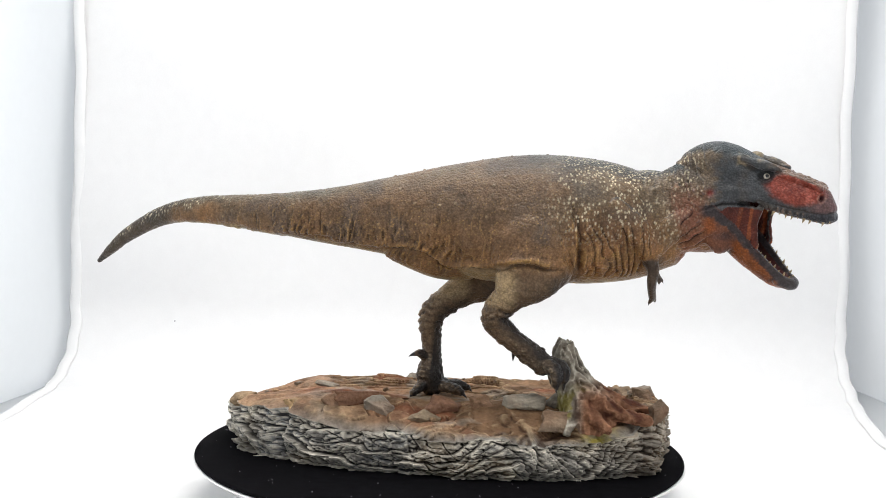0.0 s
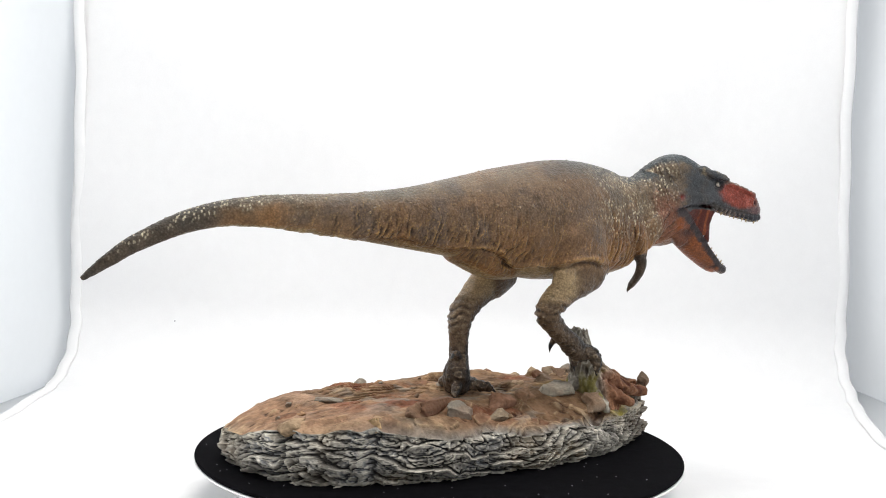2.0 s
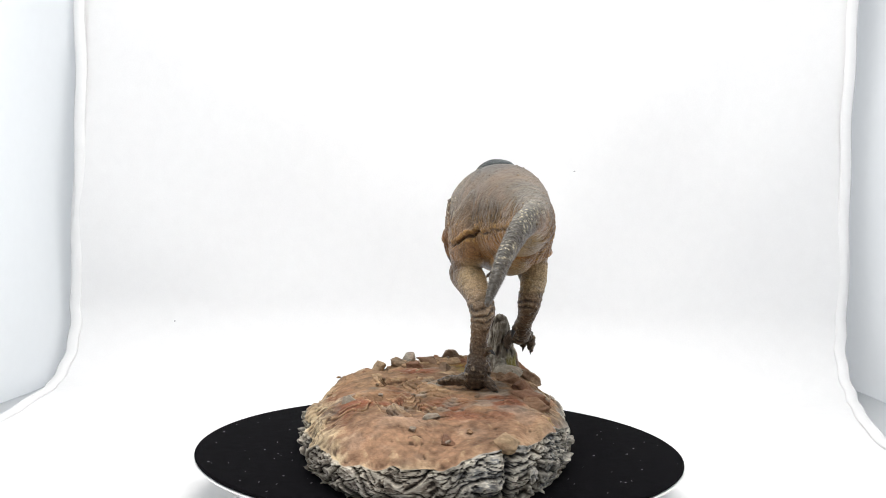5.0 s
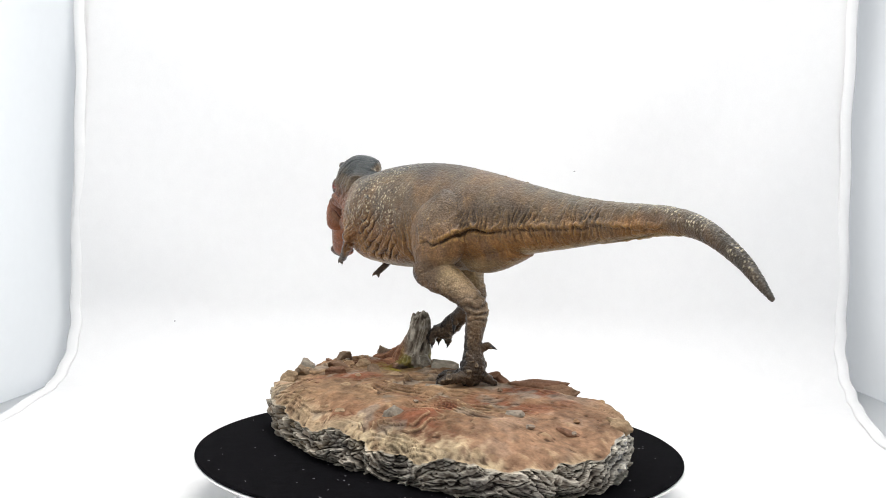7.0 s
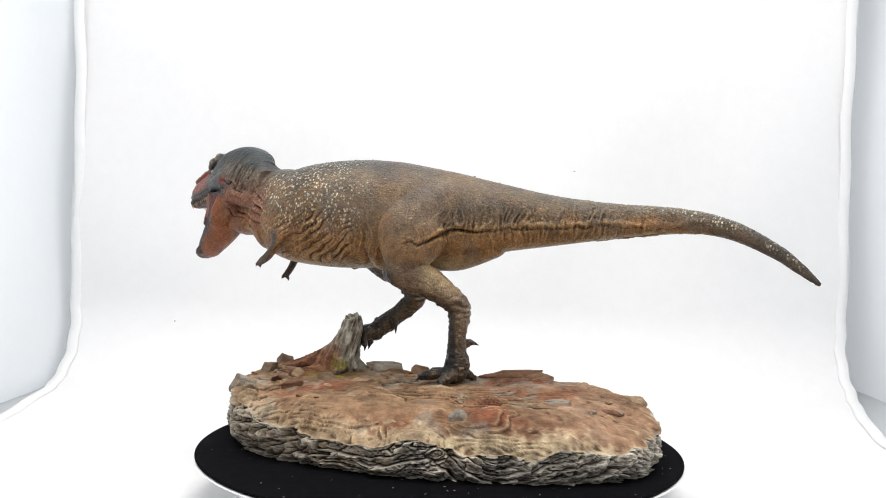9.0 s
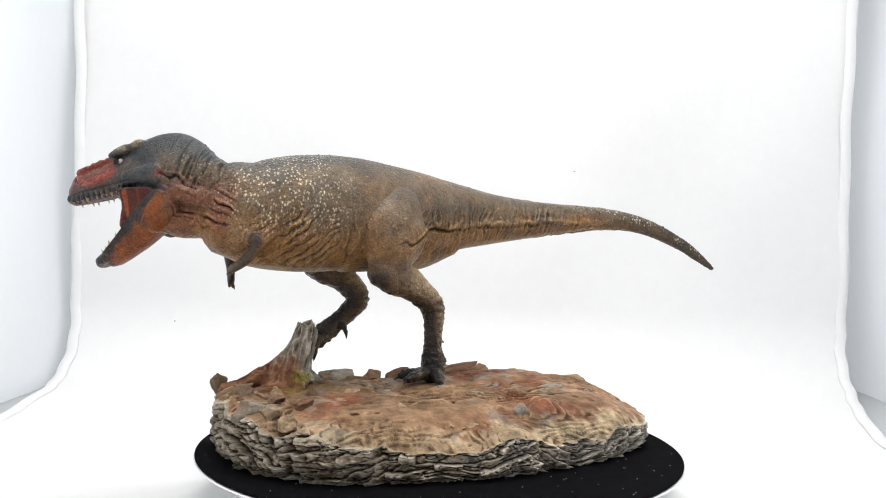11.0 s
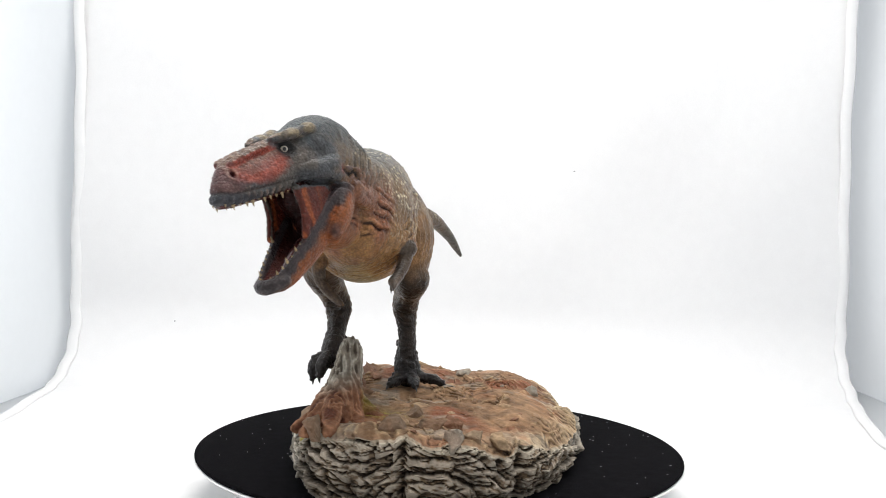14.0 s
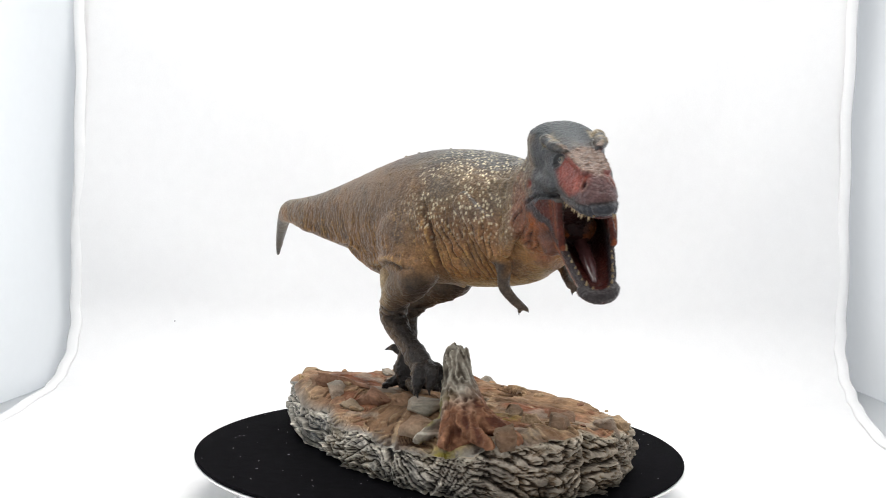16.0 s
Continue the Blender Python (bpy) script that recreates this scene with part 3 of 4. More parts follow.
    d += neck * 0.4 * (1 - abs(vnoise(q * np.array([0.5, 0.5, 0.8]) + np.stack([z * 0.35, z * 0, x * 0.25], 1), 0.4, 31)) - 0.6)
    slant = z - 0.62 * (x - 100) + 4.2 * vnoise(p, 0.07, 33) + 1.4 * vnoise(p, 0.2, 34)
    breaks = np.clip(0.55 + 0.9 * vnoise(p, 0.11, 36), 0.05, 1.3)
    for e0, dp in ((102.0, 0.9), (106.2, 1.5), (110.8, 0.8), (115.4, 1.7), (121.5, 0.7)):
        dp = dp * breaks
        d -= neck * step(99, 105, x) * 0.75 * dp * np.exp(-((slant - e0) / 0.75) ** 2)
        d += neck * step(99, 105, x) * 0.45 * dp * np.exp(-((slant - e0 - 1.6) / 0.8) ** 2)
    nape = step(-34, -26, u) * step(5, -3, u) * step(126, 134, z) * step(0.92, 0.6, up_face)
    d += nape * 1.1 * ((1 - abs(vnoise(np.stack([u + 0.3 * z, 0.2 * hv, 0.2 * z], 1), 0.5, 35))) ** 2 - 0.5)
    # wart-like large scales
    cd, cr = cells(p, 0.2, 40)
    wart = (cr > 0.6) * step(0.17, 0.06, cd)
    d += 0.6 * wart * trunk * step(106, 116, z)
    # head: pebbled hide, rugged nose ridge, ridged lips, sockets, nostrils, ear
    face = is_head * (hz > lip)
    d += is_head * (0.10 * fbm(p, 0.8, 2, 50) + 0.14 * (0.6 - abs(vnoise(p, 0.9, 53))))
    rug = 1 - abs(vnoise(p, 0.42, 52))
    d += face * step(24, 30, u) * step(0.35, 0.75, up_face) * 0.8 * (rug ** 2 - 0.35)
    lips = np.exp(-((hz - lip - 2.0) / 1.6) ** 2) * step(14, 22, u) * face
    d += lips * (0.35 + 0.45 * np.sin(u * 2.3 + 1.5 * vnoise(p, 0.2, 54)))
    d -= face * step(14, 22, u) * 0.5 * np.exp(-((hz - lip - 4.4) / 0.6) ** 2)
    socket = np.hypot((u - 25.4) / 1.25, hz - 142.2)
    d -= is_head * (abs(hv) > 4) * 1.2 * np.exp(-(socket / 2.0) ** 2)
    d += is_head * (abs(hv) > 4) * 0.35 * np.exp(-((socket - 2.9) / 0.7) ** 2)
    temple = np.hypot((u - 14) / 4.5, (hz - 141.5) / 3.0)
    d -= is_head * (abs(hv) > 6) * 1.1 * np.exp(-temple ** 2)
    d -= is_head * (abs(hv) > 7) * 1.3 * np.exp(-(np.hypot(u - 2.5, hz - 135.5) / 1.3) ** 2)
    cheekline = hz - np.interp(u, [-4, 8, 18, 26], [126.5, 130.5, 130.0, 129.0])
    d -= is_head * (abs(hv) > 6) * step(-4, 2, u) * step(27, 20, u) * 1.1 * np.exp(-(cheekline / 0.8) ** 2)
    nost = 1.5 * np.hypot(u - 48.6, (hz - 132.2) / 1.5)
    d -= is_head * (abs(hv) > 2.5) * 1.5 * np.exp(-(nost / 1.0) ** 2)
    d += is_head * (abs(hv) > 2.0) * 0.3 * np.exp(-((nost - 2.0) / 0.7) ** 2)
    # hollows (-) and ridges (+) of the relief, for washes, dry-brushing, painted-in shade and highlights
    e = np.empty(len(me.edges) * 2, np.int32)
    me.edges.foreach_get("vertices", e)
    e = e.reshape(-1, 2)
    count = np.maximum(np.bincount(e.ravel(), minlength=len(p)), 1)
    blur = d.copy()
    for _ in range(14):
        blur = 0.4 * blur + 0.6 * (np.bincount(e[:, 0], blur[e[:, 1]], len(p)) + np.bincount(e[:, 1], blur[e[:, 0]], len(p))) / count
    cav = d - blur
    set_coords(me, p + n * d[:, None])
    # -- paint
    blot = fbm(p, 0.06, 3, 60)
    fine = fbm(p, 0.5, 3, 61)
    olive, ochre, slate = lin(114, 98, 80), lin(156, 108, 58), lin(50, 58, 62)
    c = np.tile(olive, (len(p), 1))
    c = mix(c, lin(122, 98, 74), step(-0.2, 0.7, blot))
    c = mix(c, ochre, np.clip(step(126, 102, z + 10 * blot) * 0.7, 0, 1))
    thigh = np.exp(-((x - np.where(side < 0, 40, 22)) / 17) ** 2 - ((z - 112) / 17) ** 2) * step(12, 18, abs(y - cy))
    c = mix(c, lin(112, 100, 88), thigh * 0.45)
    c = mix(c, lin(108, 80, 58), np.where(side < 0, 1.0, 0.0) * step(62, 40, x) * step(-120, -60, x) * step(0.9, 0.4, n[:, 2]) * 0.45)
    belly = step(0.72, 0.98, -n[:, 2] + 0.1 * fine)
    c = mix(c, lin(150, 132, 98), belly * trunk * 0.8)
    ridge = step(0.45, 0.9, n[:, 2] + 0.18 * blot) * step(-20, 60, x)
    c = mix(c, slate, ridge * 0.85)
    c = mix(c, lin(80, 84, 78), step(0.2, 0.8, n[:, 2]) * step(10, -60, x) * 0.5)
    c = mix(c, lin(84, 80, 78), step(0.0, 0.9, fbm(p, 0.09, 2, 66)) * 0.4)
    c = mix(c, lin(112, 66, 38), chest * step(0.1, 0.6, blot + 0.4) * 0.45)
    # wash in creases, dry-brush on ridges, both deepened to carry shade and highlights
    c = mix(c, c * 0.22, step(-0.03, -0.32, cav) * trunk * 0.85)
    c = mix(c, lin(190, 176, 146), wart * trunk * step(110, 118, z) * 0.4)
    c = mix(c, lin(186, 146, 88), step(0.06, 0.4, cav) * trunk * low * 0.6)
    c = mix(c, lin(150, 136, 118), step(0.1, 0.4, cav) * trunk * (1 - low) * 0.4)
    c = mix(c, lin(60, 60, 56), step(-118, -158, x - 6 * blot) * 0.85)
    # cream flecks on shoulders, flank and tail end
    sd, sr = cells(p * np.array([1.0, 1.0, 0.6]), 0.78, 70)
    zone = np.clip(step(38, 62, x) * step(128, 108, x) * step(104, 122, z) + 1.0 * step(-95, -125, x) * step(-182, -165, x) * step(-0.3, 0.3, n[:, 2]), 0, 1) * step(-0.35, 0.35, blot + 0.35)
    zone = np.clip(zone + 0.7 * step(-28, -14, u) * step(2, -8, u) * step(138, 146, z) * step(157, 150, z), 0, 1)
    fleck = (sr < 0.8) * step(0.42, 0.24, sd) * zone
    c = mix(c, lin(220, 208, 178), fleck * 0.85)
    sd2, sr2 = cells(p, 0.9, 75)
    speck = (sr2 < 0.35) * step(0.34, 0.2, sd2) * trunk
    c = mix(c, lin(176, 142, 84), speck * (0.3 + 0.4 * low) * step(-130, -70, x))
    # legs, darker on their forward faces and towards the feet
    c = mix(c, lin(104, 84, 64), leg * 0.9)
    c = mix(c, lin(186, 160, 120), leg * step(2, -5, x - np.where(rleg, 34, 14)) * step(75, 84, z) * 0.7)
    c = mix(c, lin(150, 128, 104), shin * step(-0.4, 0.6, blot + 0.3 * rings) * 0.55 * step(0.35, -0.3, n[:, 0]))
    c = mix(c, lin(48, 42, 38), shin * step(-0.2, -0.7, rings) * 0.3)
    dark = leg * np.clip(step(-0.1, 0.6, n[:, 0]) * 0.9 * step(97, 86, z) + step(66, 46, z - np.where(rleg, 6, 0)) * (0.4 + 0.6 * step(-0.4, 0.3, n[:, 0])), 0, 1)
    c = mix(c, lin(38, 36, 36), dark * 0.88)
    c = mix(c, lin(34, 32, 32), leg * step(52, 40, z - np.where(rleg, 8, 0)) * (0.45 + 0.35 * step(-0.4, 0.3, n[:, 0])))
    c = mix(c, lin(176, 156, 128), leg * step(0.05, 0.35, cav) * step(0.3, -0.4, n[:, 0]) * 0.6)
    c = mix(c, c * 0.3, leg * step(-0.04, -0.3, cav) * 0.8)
    c = mix(c, lin(64, 60, 56), arm * 0.85)
    # neck: reddish brown with dark creases and pale flecks
    c = mix(c, lin(128, 74, 54), neck * step(-0.9, 0.1, blot + 0.3) * step(140, 126, z) * 0.7)
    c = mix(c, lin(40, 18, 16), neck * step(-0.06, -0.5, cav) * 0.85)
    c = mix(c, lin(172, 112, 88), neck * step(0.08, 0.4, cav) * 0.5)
    c = mix(c, lin(44, 42, 40), nape * step(-0.05, -0.3, cav) * 0.7)
    # head
    sl = mix(np.tile(lin(66, 71, 76), (len(p), 1)), lin(88, 80, 72), step(-0.1, 0.7, fbm(p, 0.12, 2, 68)) * 0.7)
    c = mix(c, sl, is_head * step(-1, 9, u + 3 * fine + 3 * blot) * 0.9)
    c = mix(c, lin(44, 53, 57), step(0.25, 0.65, n[:, 2] + 0.1 * fine) * step(140, 146, z) * step(-32, -20, u) * step(24, 14, u) * 0.9)
    tip = face * step(41, 49, u)
    c = mix(c, lin(118, 86, 84), tip * step(lip + 3.5, lip + 5.5, hz) * 0.75)
    patch_r = np.hypot((u - 37.5) / 11.6, (hz - 136.0 + 0.2 * (u - 39)) / 6.8) + 0.10 * fine
    snout = step(1.18, 0.8, patch_r) * step(0.72, 0.4, n[:, 2]) * face
    c = mix(c, lin(142, 60, 44), snout * (0.85 + 0.15 * blot))
    c = mix(c, lin(164, 92, 78), snout * step(0.0, 0.9, fine + 0.06 * (u - 40)) * 0.7)
    c = mix(c, lin(122, 100, 86), step(26, 31, u) * step(0.4, 0.7, n[:, 2]) * (hz > 132) * 0.8)
    c = mix(c, lin(58, 44, 38), face * step(27, 32, u) * step(-0.03, -0.25, cav) * 0.8)
    c = mix(c, lin(160, 130, 112), face * step(27, 32, u) * step(0.06, 0.3, cav) * 0.45)
    c = mix(c, lin(92, 96, 102), face * step(27, 20, u) * step(0.06, 0.25, cav) * 0.6)
    c = mix(c, lin(20, 21, 24), face * step(30, 24, u) * step(-0.05, -0.4, cav) * 0.8)
    brow = step(12, 15, u) * step(32, 27, u) * step(5.2, 6.8, abs(hv)) * step(146.4, 148.2, hz + 0.8 * fine + 0.12 * (u - 20))
    c = mix(c, lin(156, 140, 112), brow * step(-0.5, 0.5, fbm(p, 0.25, 2, 69)) * 0.75)
    c = mix(c, lin(40, 34, 30), brow * step(-0.02, -0.2, cav) * 0.8)
    c = mix(c, lin(150, 60, 50), is_head * (abs(hv) > 7) * np.exp(-(np.hypot(u - 2.5, hz - 135.5) / 1.6) ** 2) * 0.7)
    c = mix(c, lin(40, 40, 42), (abs(u - 25.4) < 4.2) * step(4.4, 2.6, np.hypot(u - 25.4, hz - 142.2)) * 0.85)
    c = mix(c, lin(58, 60, 66), step(30, 40, u) * step(126.8, 124.5, hz) * (hz > 119) * 0.9)
    in_jaw = (u > -2) * (hz < np.minimum(jz + 1.5, 130)) * (hz > 84) * step(-3, 2, u)
    c = mix(c, lin(146, 78, 34), in_jaw * (0.85 + 0.1 * blot))
    edge_band = step(5.5, 1.5, (jz - hz) * 0.73 + 1.2 * fine)
    c = mix(c, lin(62, 58, 60), in_jaw * np.clip(step(-0.1, 1.1, fbm(p, 0.10, 2, 80) + 0.35 * step(14, 30, u)) + edge_band, 0, 1) * 0.85)
    c = mix(c, lin(88, 72, 64), in_jaw * step(26, 32, u) * 0.75)
    inner = (u > 1) & (u < 36) & (hz < lip + 1.0) & (hz > jz - 14) & (abs(hv) < jw - 1.3) & ((n[:, :2] @ FWD) * JNOR[0] + n[:, 2] * JNOR[1] > -0.2) & (hz < 131) & ((n[:, :2] @ LEFT) * np.sign(hv) < 0.3)
    sw = np.interp(u, [r[0] for r in SKULL], [r[3] for r in SKULL])
    palate = (u > 6) & (u < 52) & (hz < lip + 3.0) & (n[:, 2] < -0.6) & (hz > jz) & (abs(hv) < sw - 2.2)
    # mouth lining and cheek skin, with the shade of the hollow mouth painted in
    c = mix(c, lin(74, 26, 20), (inner | palate) * 0.95)
    c = mix(c, lin(28, 8, 8), (inner | palate) * step(26, 10, u) * 0.9)
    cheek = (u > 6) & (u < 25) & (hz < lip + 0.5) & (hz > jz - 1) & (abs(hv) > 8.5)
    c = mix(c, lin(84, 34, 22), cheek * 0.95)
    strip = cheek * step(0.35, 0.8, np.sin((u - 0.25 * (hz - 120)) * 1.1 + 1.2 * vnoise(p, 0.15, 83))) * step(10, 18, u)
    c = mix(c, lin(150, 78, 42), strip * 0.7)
    c = mix(c, lin(58, 54, 56), in_jaw * (abs(hv) > jw - 3.0) * step(6.5, 4.0, jz - hz + fine) * (hz < jz + 0.5) * 0.85)
    # nostrils
    c = mix(c, lin(60, 18, 20), step(1.8, 0.9, nost) * (abs(hv) > 2.5) * 0.9)
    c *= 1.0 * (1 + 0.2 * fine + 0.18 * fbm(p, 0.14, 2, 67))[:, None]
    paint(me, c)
    return smooth(me)


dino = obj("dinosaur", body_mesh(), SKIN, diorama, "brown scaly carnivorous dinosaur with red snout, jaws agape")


def cone(name, length, r, bend, mat, n=8, k=6):
    """Curved pointed tooth or claw along +x, that droops to -z."""
    rings = []
    for i in range(k):
        t = i / k
        rr = r * (1 - t) ** 0.8
        c = np.array([length * t, 0, -bend * t * t])
        rings.append([c + np.array([0.35 * rr * bend / length * t, rr * 0.8 * math.cos(a), rr * math.sin(a)]) for a in np.linspace(0, 2 * math.pi, n, endpoint=False)])
    rings.append([np.array([length, 0, -bend])] * n)
    v, f = [], []
    skin_rings(rings, v, f)
    me = smooth(mesh_from(name, v, f))
    me.materials.append(mat)
    return me


def aim(at, way, spin_up=(0, 0, 1)):
    """Pose with +x along way, for a thing in millimetres."""
    xa = Vector(way).normalized()
    ya = Vector(spin_up).cross(xa)
    ya = ya.normalized() if ya.length > 1e-4 else Vector((0, 1, 0))
    za = xa.cross(ya)
    m = Matrix((xa, ya, za)).transposed().to_4x4()
    m.translation = Vector(at) * MM
    return m


def teeth():
    rnd = random.Random(3)
    big, small = cone("tooth", 2.4, 0.78, 0.6, TOOTH), cone("tooth_small", 1.6, 0.66, 0.3, TOOTH)
    for sd in (-1, 1):
        for i in range(13):
            u = 21 + i * 2.55
            w = np.interp(u, [r[0] for r in SKULL], [r[3] for r in SKULL]) * 0.84
            z = np.interp(u, [r[0] for r in SKULL], [r[2] for r in SKULL])
            ob = new("tooth", big if i % 3 != 1 and i > 2 else small)
            ob.parent = dino
            ob.matrix_local = aim(head_pt(u, sd * (w - 0.4), z + 0.9), (-0.2 + rnd.uniform(-0.2, 0.2), 0.05 * sd, -1), (1, -0.6, 0)) @ Matrix.Scale(rnd.uniform(0.5, 1.05), 4)
        for i in range(12):
            u = 13.5 + i * 1.8
            w = np.interp(u, [r[0] for r in JAW], [r[2] for r in JAW])
            z = np.interp(u, [r[0] for r in JAW], [r[1] for r in JAW])
            q = np.array([u, z]) - JNOR * 0.5
            up = FWD * JNOR[0]
            ob = new("tooth", small if i % 2 else big)
            ob.parent = dino
            ob.matrix_local = aim(head_pt(q[0], sd * (w - 1.3), q[1]), (up[0] + rnd.uniform(-0.2, 0.2), up[1], JNOR[1]), (1, -0.6, 0)) @ Matrix.Scale(rnd.uniform(0.8, 1.2), 4)


def claws():
    me, tiny = cone("claw", 4.6, 1.45, 1.6, CLAW, 10, 8), cone("claw_small", 1.6, 0.5, 0.5, CLAW)
    for toe in TOES:
        a, b = np.array(toe[-2][:3]), np.array(toe[-1][:3])
        w = (b - a) / np.linalg.norm(b - a)
        ob = new("claw", me)
        ob.parent = dino
        ob.matrix_local = aim(b - w * 0.4, w)
    for fing in FINGERS:
        a, b = np.array(fing[-2][:3]), np.array(fing[-1][:3])
        ob = new("claw", tiny)
        ob.parent = dino
        ob.matrix_local = aim(b, b - a)


def eyes():
    for sd in (-1, 1):
        out = LEFT * sd * 0.85 + FWD * 0.5
        axis = Vector((out[0], out[1], 0.05)).normalized()
        bm = bmesh.new()
        bmesh.ops.create_uvsphere(bm, u_segments=24, v_segments=16, radius=1.4)
        turn = Vector((0, 0, 1)).rotation_difference(axis).to_matrix()
        for f in bm.faces:
            f.smooth = True
            f.material_index = 1 if f.calc_center_median().normalized().z > 0.82 else 0
        bmesh.ops.rotate(bm, cent=(0, 0, 0), matrix=turn, verts=bm.verts)
        me = bm_mesh("eye", bm)
        me.materials.append(EYEWHITE)
        me.materials.append(PUPIL)
        ob = new("eye", me)
        ob.parent = dino
        ob.location = Vector(head_pt(25.4, sd * 6.7, 142.2)) * MM
        tagged(ob, "pale glossy eye with dark pupil")


def tongue():
    v, f = [], []
    rows = [head_pt(8, 0, 112) + (4, 2.4), head_pt(14, 0, 108.2) + (3.4, 2.2), head_pt(19, 0, 103.8) + (2.8, 1.8), head_pt(23, 0, 99.8) + (2.0, 1.4), head_pt(25.5, 0, 97.6) + (1.2, 0.9)]
    tube(rows, v, f, n=24, m=16, ref=(0, 0, 1))
    me = smooth(mesh_from("tongue", v, f))
    obj("tongue", me, TONGUE, dino, "wet-looking pink tongue")


teeth()
claws()
eyes()
tongue()


# ---- rock base ----
OUTLINE = [(107, -50), (116, -8), (104, 32), (80, 52), (40, 66), (0, 73), (-40, 72), (-80, 63), (-110, 42), (-117, 16), (-110, -14), (-92, -36), (-60, -53),
           (-20, -62), (20, -70), (60, -70), (92, -65)]


def outline(phi):
    """Radius of the base in each direction."""
    pts = np.array(OUTLINE, float)
    a, r = np.arctan2(pts[:, 1], pts[:, 0]), np.hypot(pts[:, 0], pts[:, 1])
    o = np.argsort(a)
    a, r = a[o], r[o]
    a = np.concatenate([a - 2 * np.pi, a, a + 2 * np.pi])
    return np.interp(phi, a, np.concatenate([r, r, r]))


def ground_height(x, y):
    """Height of the base's top before its fine relief."""
    x, y = np.asarray(x, float), np.asarray(y, float)
    z = 28.5 - 12 * step(34, 74, y) - 9 * step(62, 114, -x) * step(-10, 25, y) - 10 * step(40, 66, -y - 0.06 * x) - 3 * step(60, 110, -x)
    z = z - 5 * np.exp(-((x - 96) ** 2 / 500 + (y - 34) ** 2 / 500))
    z = z + 3.5 * np.exp(-((x - 100) ** 2 / 500 + (y + 35) ** 2 / 900)) + 3.5 * np.exp(-((x - 45) ** 2 / 300 + (y + 45) ** 2 / 250))
    z = z + 3.0 * np.exp(-((x + 45) ** 2 / 700 + (y + 22) ** 2 / 300))
    return z


def rock_base():
    na, nt, ns = 1000, 130, 64
    phi = np.linspace(-np.pi, np.pi, na, endpoint=False)
    R = outline(phi)
    k = np.array([np.exp(-0.5 * (i / 5.0) ** 2) for i in range(-16, 17)])
    R = np.convolve(np.concatenate([R[-16:], R, R[:16]]), k / k.sum(), "valid")
    circ = np.stack([np.cos(phi) * R, np.sin(phi) * R, 0 * R], 1)
    lobes = 1 - abs(vnoise(circ, 0.034, 90))
    cleft = step(0.72, 1.0, lobes) ** 1.5
    R = R * (1 + 0.018 * fbm(circ, 0.07, 3, 91)) - 4.0 * cleft - 3.6
    P, side = [], []
    for i in range(nt):
        t = (i + 0.3) / nt
        P.append(np.stack([np.cos(phi) * R * t ** 0.8, np.sin(phi) * R * t ** 0.8, np.zeros(na)], 1))
        side.append(np.zeros(na))
    P = np.array(P)
    x, y = P[..., 0].ravel(), P[..., 1].ravel()
    q = np.stack([x, y, 0 * x], 1)
    warp = q + 5 * np.stack([vnoise(q, 0.05, 1), vnoise(q, 0.05, 2), 0 * x], 1)
    z = ground_height(x, y)
    # flat flakes of strata running lengthwise, and loose lumps
    flake = vnoise(warp * np.array([0.32, 1.0, 1.0]), 0.12, 100) + 0.3 * vnoise(warp * np.array([0.5, 1.0, 1.0]), 0.2, 108) + 0.05 * vnoise(warp * np.array([0.4, 1.0, 1.0]), 0.34, 105) + 0.10 * vnoise(q, 0.12, 106)
    tread = (flake + 1) * 3.0
    terr = (np.floor(tread) + step(0.84, 0.99, tread - np.floor(tread)) + 0.15 * (tread - np.floor(tread))) / 3.0 - 1
    tt = np.repeat((np.arange(nt) + 0.3) / nt, na)
    patch = np.maximum(step(-0.15, 0.3, vnoise(q, 0.04, 104)), step(0.7, 0.88, tt)) * (1 - 0.65 * step(-45, -75, x))
    z = z + 2.9 * terr * patch + 0.12 * patch * (1 - abs(vnoise(warp * np.array([0.3, 1, 1]), 0.3, 101))) + 1.3 * fbm(q * np.array([0.6, 1, 1]), 0.06, 4, 102) * (1 - 0.55 * step(-45, -75, x)) + 0.12 * fbm(q * np.array([0.4, 1, 1]), 0.5, 3, 103)
    z = z + 0.5 * step(0.25, 0.7, vnoise(warp * np.array([0.6, 1.0, 1.0]), 0.22, 107)) * (0.4 + 0.6 * (1 - patch))
    cd, cr = cells(q, 0.10, 110)
    lump = (cr > 0.9) * np.clip(0.36 - cd, 0, 1) * 7
    z = z + np.minimum(lump, 2.2) * (0.6 + 0.6 * cr)
    flat = np.exp(-((x + 3) ** 2 / 180 + (y + 16) ** 2 / 180))
    z = z * (1 - flat) + 29.6 * flat
    z = z - 2.0 * step(0.93, 1.0, tt)
    P[..., 2] = z.reshape(nt, na)
    rim = P[-1, :, 2]
    S = []
    for j in range(1, ns + 1):
        h = j / ns
        zz = rim * (1 - h)
        pt = np.stack([np.cos(phi) * R, np.sin(phi) * R, zz], 1)
        w = pt + 2.5 * np.stack([vnoise(pt, 0.09, 3), vnoise(pt, 0.09, 4), 1.2 * vnoise(pt * np.array([0.6, 0.6, 1]), 0.09, 5)], 1)
        # split strata: ledges of uneven thickness, broken into blocks, tilted from lobe to lobe
        lean = 0.35 * vnoise(circ, 0.03, 92) * (pt[:, 0] - pt[:, 1]) * 0.12
        layer = w[:, 2] * 0.25 + lean + 0.9 * vnoise(w * np.array([0.3, 0.3, 0.2]), 0.12, 6) + 0.35 * vnoise(w, 0.2, 16)
        saw = layer - np.floor(layer)
